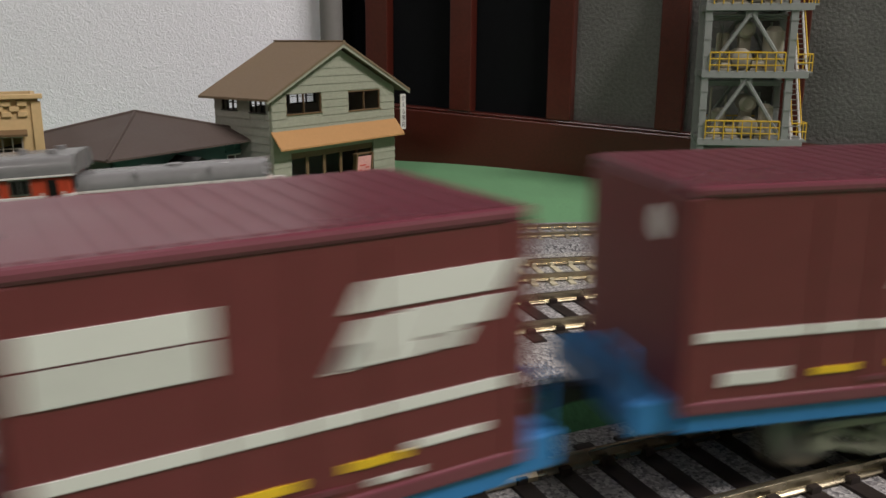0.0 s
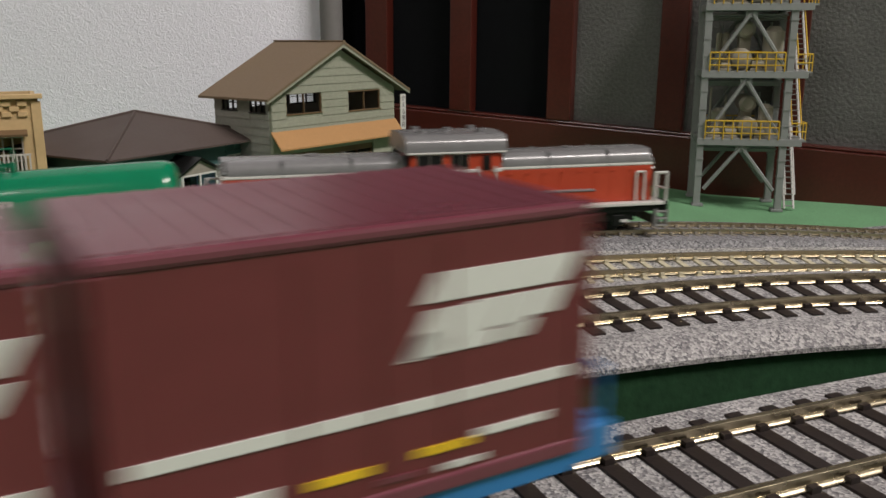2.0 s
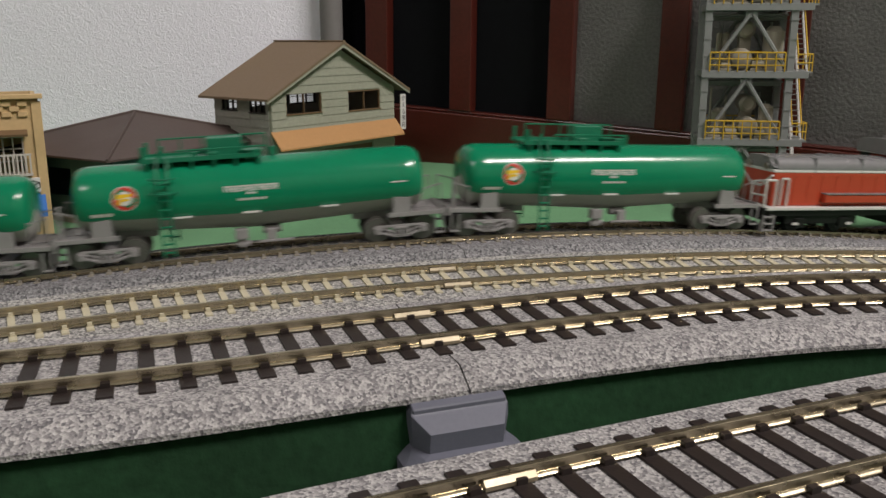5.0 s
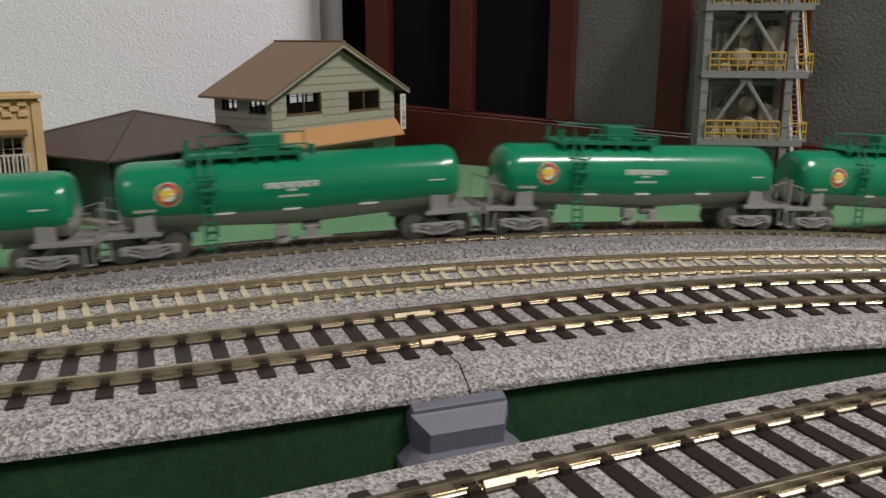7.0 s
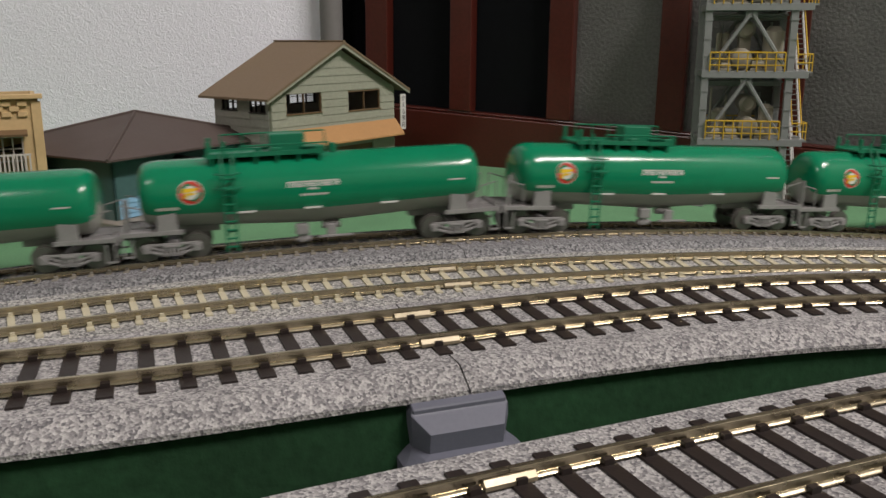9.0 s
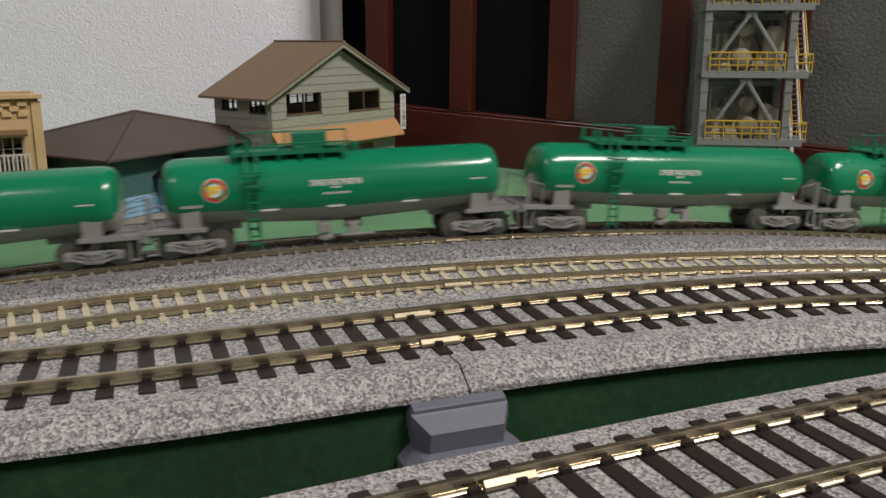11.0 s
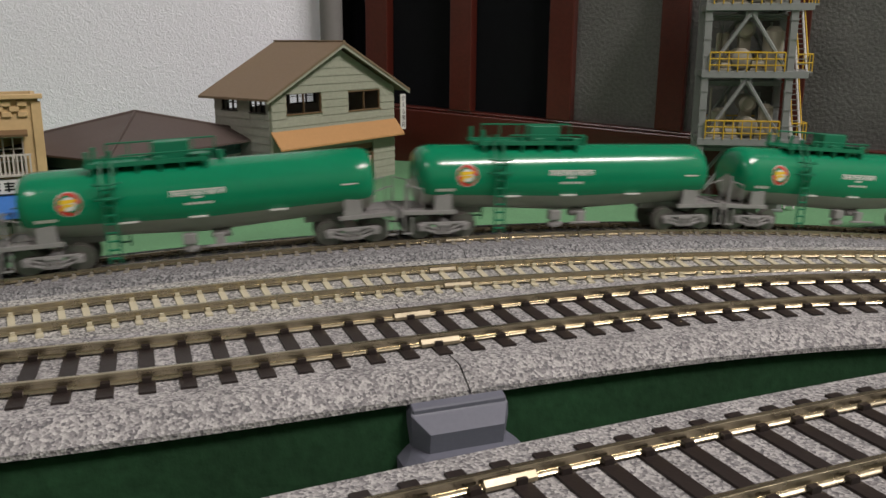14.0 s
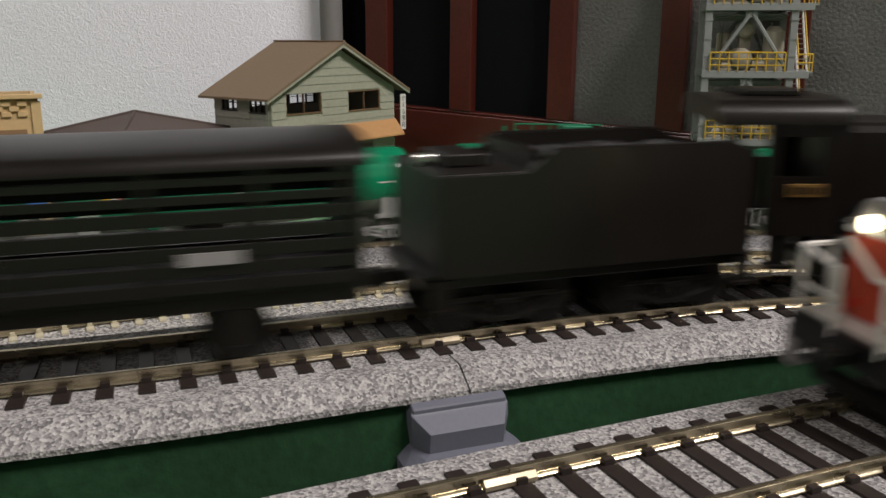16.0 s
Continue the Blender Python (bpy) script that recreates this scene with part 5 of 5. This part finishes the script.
    for s in (-1, 1):
        pl = part("number_plate", box(bmesh.new(), (-113.4, s * 16.6, 24.6), (7.2, 0.5, 2.8), bevel=0.1), BRASS, cab, "brass cab plate")
        for i in range(4):
            part("number_mark", box(bmesh.new(), (-115.8 + i * 1.6, s * 16.9, 24.6), (1.0, 0.2, 1.6)), BLACK, pl)
        part("cab_step", box(bmesh.new(), (-118, s * 15.5, 7.6), (7, 3.4, 0.7)), LOCO_BLACK, cab)
        part("step_hanger", box(bmesh.new(), (-118, s * 15.5, 11.4), (5, 0.8, 7)), LOCO_BLACK, cab)
        part("injector", box(bmesh.new(), (-103, s * 13.8, 12), (12, 4, 4.6), bevel=0.6), LOCO_BLACK, cab)
    cab.location.x = -12 * MM
    # frame, buffer beam, trucks
    part("main_frame", box(bmesh.new(), (-62, 0, 13.5), (122, 12, 7), bevel=0.4), LOCO_BLACK, thing)
    part("buffer_beam", box(bmesh.new(), (1.5, 0, 10.4), (2, 31, 5.6), bevel=0.3), LOCO_BLACK, thing)
    part("pilot", box(bmesh.new(), (0, 0, 5.0), (1.2, 26, 6), ry=0.25), LOCO_BLACK, thing)
    coupler(thing, 6, 10.2, LOCO_BLACK)
    coupler(thing, -138, 10.2, LOCO_BLACK)
    wheelset(thing, -7.5, 5.2, LOCO_BLACK, "leading_wheelset")
    wheelset(thing, -113, 5.2, LOCO_BLACK, "trailing_wheelset")
    part("trailing_truck", box(bmesh.new(), (-112, 0, 6.4), (20, 27, 3.4), bevel=0.5), LOCO_BLACK, thing)
    # driving wheels and rods, keyed later
    wheels, rods = [], []
    me = None
    for x in DRIVERS:
        if me is None:
            bm = bmesh.new()
            driver_mesh(bm, -8.6, DR)
            driver_mesh(bm, 8.6, DR)
            rod(bm, (0, -9, 0), (0, 9, 0), 1.4, 10)
            w = part("driving_wheelset", bm, LOCO_BLACK, thing, "spoked black driving wheels with olive rims", False, place(x, 0, DR))
            me = w.data
            bm = bmesh.new()
            tyre_mesh(bm, -8.6, DR)
            tyre_mesh(bm, 8.6, DR)
            tyre = part("tyre", bm, TYRE, w, "dull olive metal tyre").data
        else:
            w = new("driving_wheelset", me)
            w.parent = thing
            w["label"] = "spoked black driving wheels with olive rims"
            ring = new("tyre", tyre)
            ring.parent = w
            w.matrix_basis = place(x, 0, DR)
        wheels.append(w)
    for s in (-1, 1):
        bm = bmesh.new()
        box(bm, (-55.9, s * 12.6, 0), (53, 1.0, 1.9), bevel=0.2)
        for x in DRIVERS:
            rod(bm, (x, s * 12.0, 0), (x, s * 13.4, 0), 1.9, 12)
        c = part("coupling_rod", bm, ROD, thing, "bright coupling rod", False, place(0, 0, DR))
        bm = bmesh.new()
        box(bm, (-17, s * 14.0, 0), (34, 1.0, 1.7), bevel=0.2)
        rod(bm, (0, s * 13.2, 0), (0, s * 14.8, 0), 1.8, 12)
        rod(bm, (-34, s * 13.2, 0), (-34, s * 14.8, 0), 2.1, 12)
        m = part("main_rod", bm, ROD, thing, "bright connecting rod", False, place(-33, 0, 9.6))
        bm = box(bmesh.new(), (0, s * 14.6, 0), (6, 2.0, 3.6), bevel=0.4)
        rod(bm, (0, s * 14.4, 0), (12, s * 14.4, 0), 0.9, 8)
        k = part("crosshead", bm, ROD, thing, "bright crosshead and piston rod", False, place(-33, 0, 9.6))
        rods.append((s, c, m, k))
    return thing, wheels, rods


def build_tender():
    thing = empty("coal_tender", "plain black coal tender behind the steam locomotive", "tender", "steam train")
    bm = bmesh.new()
    prism(bm, [(-36, 13), (36, 13), (36, 34.8), (31, 36.8), (-12, 36.8), (-18, 32.6), (-36, 32.6)], -15.8, -14.6, "xz")
    prism(bm, [(-36, 13), (36, 13), (36, 34.8), (31, 36.8), (-12, 36.8), (-18, 32.6), (-36, 32.6)], 14.6, 15.8, "xz")
    body = part("body", bm, LOCO_BLACK, thing, "smooth black tank sides")
    part("tank", box(bmesh.new(), (0, 0, 23), (71.6, 29.4, 20), bevel=0.3), LOCO_BLACK, body)
    part("bulkhead", box(bmesh.new(), (-14, 0, 34), (1.4, 29, 5.4)), LOCO_BLACK, body)
    part("front_bulkhead", box(bmesh.new(), (33, 0, 33.4), (1.4, 29, 3)), LOCO_BLACK, body)
    bm = bmesh.new()
    rng = random.Random(8)
    for i in range(260):
        x, y = rng.uniform(-12, 31), rng.uniform(-13.6, 13.6)
        z = 32.6 + 1.2 * (1 - abs(y) / 14) + rng.uniform(-0.6, 0.6)
        bmesh.ops.create_icosphere(bm, subdivisions=1, radius=rng.uniform(0.9, 1.7), matrix=Matrix.Translation((x, y, z)))
    tagged(part("coal_load", bm, COAL, body, "heap of black coal"), kind="stuff")
    for s in (-1, 1):
        part("coping", rod(bmesh.new(), (-12, s * 15.4, 36.8), (31, s * 15.4, 36.8), 0.5, 6), LOCO_BLACK, body)
    part("water_filler", box(bmesh.new(), (-27, 0, 34.4), (9, 14, 2.6), bevel=0.4), LOCO_BLACK, body)
    part("frame", box(bmesh.new(), (0, 0, 11.6), (78, 27, 2.6), bevel=0.3), LOCO_BLACK, thing)
    for e in (-1, 1):
        freight_bogie(thing, e * 20, 21, 5.2, LOCO_BLACK, 11.4, LOCO_BLACK)
        for s in (-1, 1):
            part("step", box(bmesh.new(), (e * 35, s * 15, 6.5), (5, 3, 0.7)), LOCO_BLACK, thing)
            part("step_hanger", box(bmesh.new(), (e * 35, s * 15, 9.5), (3.6, 0.8, 6)), LOCO_BLACK, thing)
    coupler(thing, -42, 10.2, LOCO_BLACK)
    part("lamp", rod(bmesh.new(), (-36, -10, 35.5), (-38.4, -10, 35.5), 1.5, 12), STEEL, thing, smooth=True)
    return thing


def build_stock_car():
    """Open-sided livestock van: black slats with gaps, rounded roof."""
    thing = empty("livestock_van", "black slatted livestock van with a rounded roof", "freight van", "steam train")
    part("underframe", box(bmesh.new(), (0, 0, 11.8), (96, 27, 2.6), bevel=0.3), LOCO_BLACK, thing)
    part("floor", box(bmesh.new(), (0, 0, 13.8), (94, 28, 1.2)), LOCO_BLACK, thing)
    for s in (-1, 1):
        for i in range(7):
            z = 15.4 + i * 3.0
            part("slat", box(bmesh.new(), (0, s * 14.6, z), (96, 0.9, 2.2 if i < 5 else 1.5), bevel=0.1), LOCO_BLACK, thing)
        for x in (-47.4, -30, -12, 12, 30, 47.4):
            part("post", box(bmesh.new(), (x, s * 14.9, 25), (1.6, 1.0, 22)), LOCO_BLACK, thing)
        part("lettering_board", box(bmesh.new(), (22, s * 15.4, 20.4), (10, 0.4, 2.2)), BOGIE_GREY, thing, "grey lettering patch")
    for e in (-1, 1):
        part("end_wall", box(bmesh.new(), (e * 47.6, 0, 25), (1.2, 29, 21.5), bevel=0.2), LOCO_BLACK, thing)
        coupler(thing, e * 52, 10.2, LOCO_BLACK)
        w = wheelset(thing, e * 26, 5.2, LOCO_BLACK)
        for s in (-1, 1):
            part("axle_guard", box(bmesh.new(), (e * 26, s * 12.4, 7), (6, 1.4, 7), bevel=0.3), LOCO_BLACK, thing)
    bm = bmesh.new()
    pts = [(-15.8, 35.2)] + [(15.8 * math.cos(a), 35.8 + 4.6 * math.sin(a)) for a in np.linspace(math.pi, 0, 13)] + [(15.8, 35.2)]
    prism(bm, [(a, b) for a, b in pts], -49.5, 49.5, "yz")
    part("roof", bm, LOCO_BLACK, thing, "rounded matt black roof", True)
    return thing


# ---- piers of the viaduct track ----


def build_piers():
    def pier(s):
        x, y, z, t = on_track("viaduct", s)
        g = ground_z(x)
        thing = empty("viaduct_pier", "grey plastic viaduct pier with a stepped cap", "pier", "viaduct piers", m=pose(x * MM, y * MM, 0, 0, 0, math.degrees(t)))
        top = z - 9.3
        part("column", box(bmesh.new(), (0, 4, (g + top) / 2), (9, 18, top - g), bevel=1.2), PIER, thing)
        bm = bmesh.new()
        prism(bm, [(-26, top), (26, top), (26, top - 3.5), (20, top - 11), (-20, top - 11), (-26, top - 3.5)], -8.6, 8.6, "yz")
        bmesh.ops.bevel(bm, geom=list(bm.edges), offset=0.5, segments=2, affect="EDGES")
        part("cap", bm, PIER, thing)
        # clip that rises over the shoulder of the roadbed, with a flared foot
        for q in (-1, 1):
            def slab(pts, w, name, label=""):
                bm = bmesh.new()
                prism(bm, [(q * a, z - b - 1.7) for a, b in pts], -w, w, "yz")
                bmesh.ops.bevel(bm, geom=list(bm.edges), offset=0.22, segments=1, affect="EDGES")
                part(name, bm, PIER, thing, label)
            slab([(21.6, 4.2), (25, 4.7), (26.8, 5.4), (26.8, 6.6), (26.0, 7.0), (21.6, 6.8)], 9.0, "clip", "side clip holding the roadbed joint")
            # body with chamfered corners, waisted above a flared foot
            bm = bmesh.new()
            rings = []
            for h, wide, back, inner, out in ((-7.4, 9.0, 26.0, 9.0, 26.2), (-8.2, 9.3, 26.8, 9.0, 27.0), (-10.5, 9.3, 27.0, 7.0, 30.6), (-14.2, 9.0, 26.6, 7.0, 30.2), (-14.5, 9.6, 27.6, 8.4, 31.6), (-16.2, 11.6, 30.0, 9.8, 37.0), (-22.0, 11.6, 30.0, 9.8, 37.0)):
                rings.append([bm.verts.new((u, q * v, z + h)) for u, v in ((-wide, 18), (-wide, back), (-inner, out), (inner, out), (wide, back), (wide, 18))])
            for lower, upper in zip(rings, rings[1:]):
                for i in range(6):
                    bm.faces.new((lower[i], lower[(i + 1) % 6], upper[(i + 1) % 6], upper[i]))
            bm.faces.new(rings[0])
            bm.faces.new(rings[-1][::-1])
            part("bracket", bm, PIER, thing, "chamfered bracket with a flared foot")
        part("foot", box(bmesh.new(), (0, 4, g + 2), (12, 24, 4), bevel=1.0), PIER, thing)
    for s in (-6.5, 118, -150, -330):
        pier(s)
    def post(s):
        x, y, z, t = on_track("front", s)
        g = ground_z(x)
        thing = empty("viaduct_pier", "grey plastic pier under the front track", "pier", "viaduct piers", m=pose(x * MM, y * MM, 0, 0, 0, math.degrees(t)))
        part("column", box(bmesh.new(), (0, 0, (g + z - 9.2) / 2), (13, 34, z - 9.2 - g), bevel=1.2), PIER, thing)
    for s in (150, -180):
        post(s)


build_setting()
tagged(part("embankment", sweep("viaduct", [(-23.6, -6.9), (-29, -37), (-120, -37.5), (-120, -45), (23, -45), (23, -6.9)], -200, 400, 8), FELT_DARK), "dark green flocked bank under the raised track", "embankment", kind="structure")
tagged(part("cork_block", box(bmesh.new(), (-99, 158, -2), (26, 60, 9), rz=radians(28), bevel=1.0), CORK), "brown cork block lying on the green board", "block")
build_screen()
build_house()
build_station()
build_shop()
build_tower()
build_piers()
TANKS = []
tank = build_tank_wagon()
TANKS.append(tank)
for _ in range(8):
    TANKS.append(copy_thing(tank, Matrix.Identity(4)))
DIESEL = build_diesel(False)
DIESEL_LIT = build_diesel(True)
shorten(DIESEL, 1.02, 1.03)
shorten(DIESEL_LIT, 0.945, 0.86)
DIESEL_LIT["label"] = "vermilion centre-cab diesel locomotive with lit headlights and white handrails"
WAGON_A = build_container_wagon(True)
WAGON_B = build_container_wagon(False)
shorten(WAGON_A, 1.033)
shorten(WAGON_B, 1.033)
STEAM, STEAM_WHEELS, STEAM_RODS = build_steam()
TENDER = build_tender()
shorten(TENDER, 0.95, 0.975)
VAN = build_stock_car()
build_track("back", "grey-ballasted back track with weathered sleepers", 24, 33, 11.4, (27, 2.4, 7.0, 2.0, True), (-560, 560), (BALLAST_BACK, RAIL, SLEEPER_GREY), (3.0,))
build_track("middle", "grey-ballasted middle track with pale concrete sleepers", 24, 31, 26.5, (27, 2.1, 5.97, 1.0, True), (-420, 420), (BALLAST_FINE, RAIL, SLEEPER_CREAM), (1.5,))
build_track("viaduct", "raised grey-ballasted track with dark brown sleepers", 20, 25.2, 6.6, (29, 3.2, 6.75, 2.2, False), (-560, 420), (BALLAST, RAIL, SLEEPER_BROWN), (-4.0,))
build_track("front", "near grey-ballasted track with dark brown sleepers", 19, 22.5, 9.2, (29, 3.2, 7.0, 1.0, False), (-420, 420), (BALLAST, RAIL, SLEEPER_BROWN), (13.5,), 0.01)


def run(thing, key, half, where, times):
    walk(thing, [(t, ride(key, where(t), half)) for t in times])


def motions():
    even = [i * 0.5 for i in range(33)]
    # tank train on the back track, its pace not quite even
    def lead(t):
        return 344.2 + 88.07 * (t - 8) + float(np.interp(t, (0, 4, 6.5, 8, 9, 11.4, 12.5, 13.5, 14, 16), (-2.5, -3.0, 4.2, 2.3, -0.7, -5.0, -2.5, -2.0, 1.5, 4.5)))
    run(DIESEL, "back", 66, lambda t: lead(t) + 188, even)
    for i, w in enumerate(TANKS):
        run(w, "back", 61.75, lambda t, i=i: lead(t) - 163.1 * i, even)
    # container train on the front track, running left, then at rest out of sight
    def cont(t):
        return float(np.interp(t, (0, 0.5, 1.0, 1.5, 2.0, 2.5, 6.5), (162.0, 90.5, 14.5, -51.5, -121.0, -182.0, -760)))
    run(WAGON_B, "front", 97, cont, even)
    run(WAGON_A, "front", 97, lambda t: cont(t) - 290.5, even)
    # the next train's engine arrives at the very end
    run(DIESEL_LIT, "front", 66, lambda t: min(420, 169 - 137.5 * (t - 16.0)), [0, 6, 12, 13, 13.5, 13.8, 13.9, 14, 14.5, 15, 15.5, 15.75, 16])
    # steam train on the viaduct track
    def steam(t):
        return max(-420, -6.0 + 152.0 * (t - 14.6) + float(np.interp(t, (15.0, 15.5, 16.0), (0, -5, 1))))
    start = 14.6 - (420 - 6.0) / 152.0
    times = [0.0, 6.0, start, 12.0, 12.5, 13, 13.5, 14, 14.25, 14.5, 14.75, 15, 15.25, 15.5, 15.75, 16]
    def engine(t, back, half):
        return ride("viaduct", steam(t) - back, half)
    shift = place(66, 0, 0)
    walk(STEAM, [(t, engine(t, 66, 25) @ shift) for t in times])
    run(TENDER, "viaduct", 20, lambda t: steam(t) - 179.5, times)
    run(VAN, "viaduct", 26, lambda t: steam(t) - 276, times)
    fine = [0.0, start] + [round(start + 0.05 * i, 3) for i in range(1, int((16 - start) / 0.05) + 1)] + [16.0]
    def turn(t):
        return (steam(t) - steam(0.0)) / DR + 0.4
    for w, x in zip(STEAM_WHEELS, DRIVERS):
        walk(w, [(t, place(x, 0, DR) @ Matrix.Rotation(turn(t), 4, "Y")) for t in fine])
    for s, c, m, k in STEAM_RODS:
        def pin(t, s=s):
            a = turn(t) + (math.pi / 2 if s > 0 else 0)
            return CRANK * math.cos(a), -CRANK * math.sin(a)
        def head(t):
            px, pz = pin(t)
            dz = 9.6 - (DR + pz)
            return DRIVERS[2] + px + math.sqrt(34 ** 2 - dz ** 2), dz
        walk(c, [(t, place(pin(t)[0], 0, DR + pin(t)[1])) for t in fine])
        walk(k, [(t, place(head(t)[0], 0, 9.6)) for t in fine])
        walk(m, [(t, place(head(t)[0], 0, 9.6) @ Matrix.Rotation(-math.asin(head(t)[1] / 34), 4, "Y")) for t in fine])


motions()
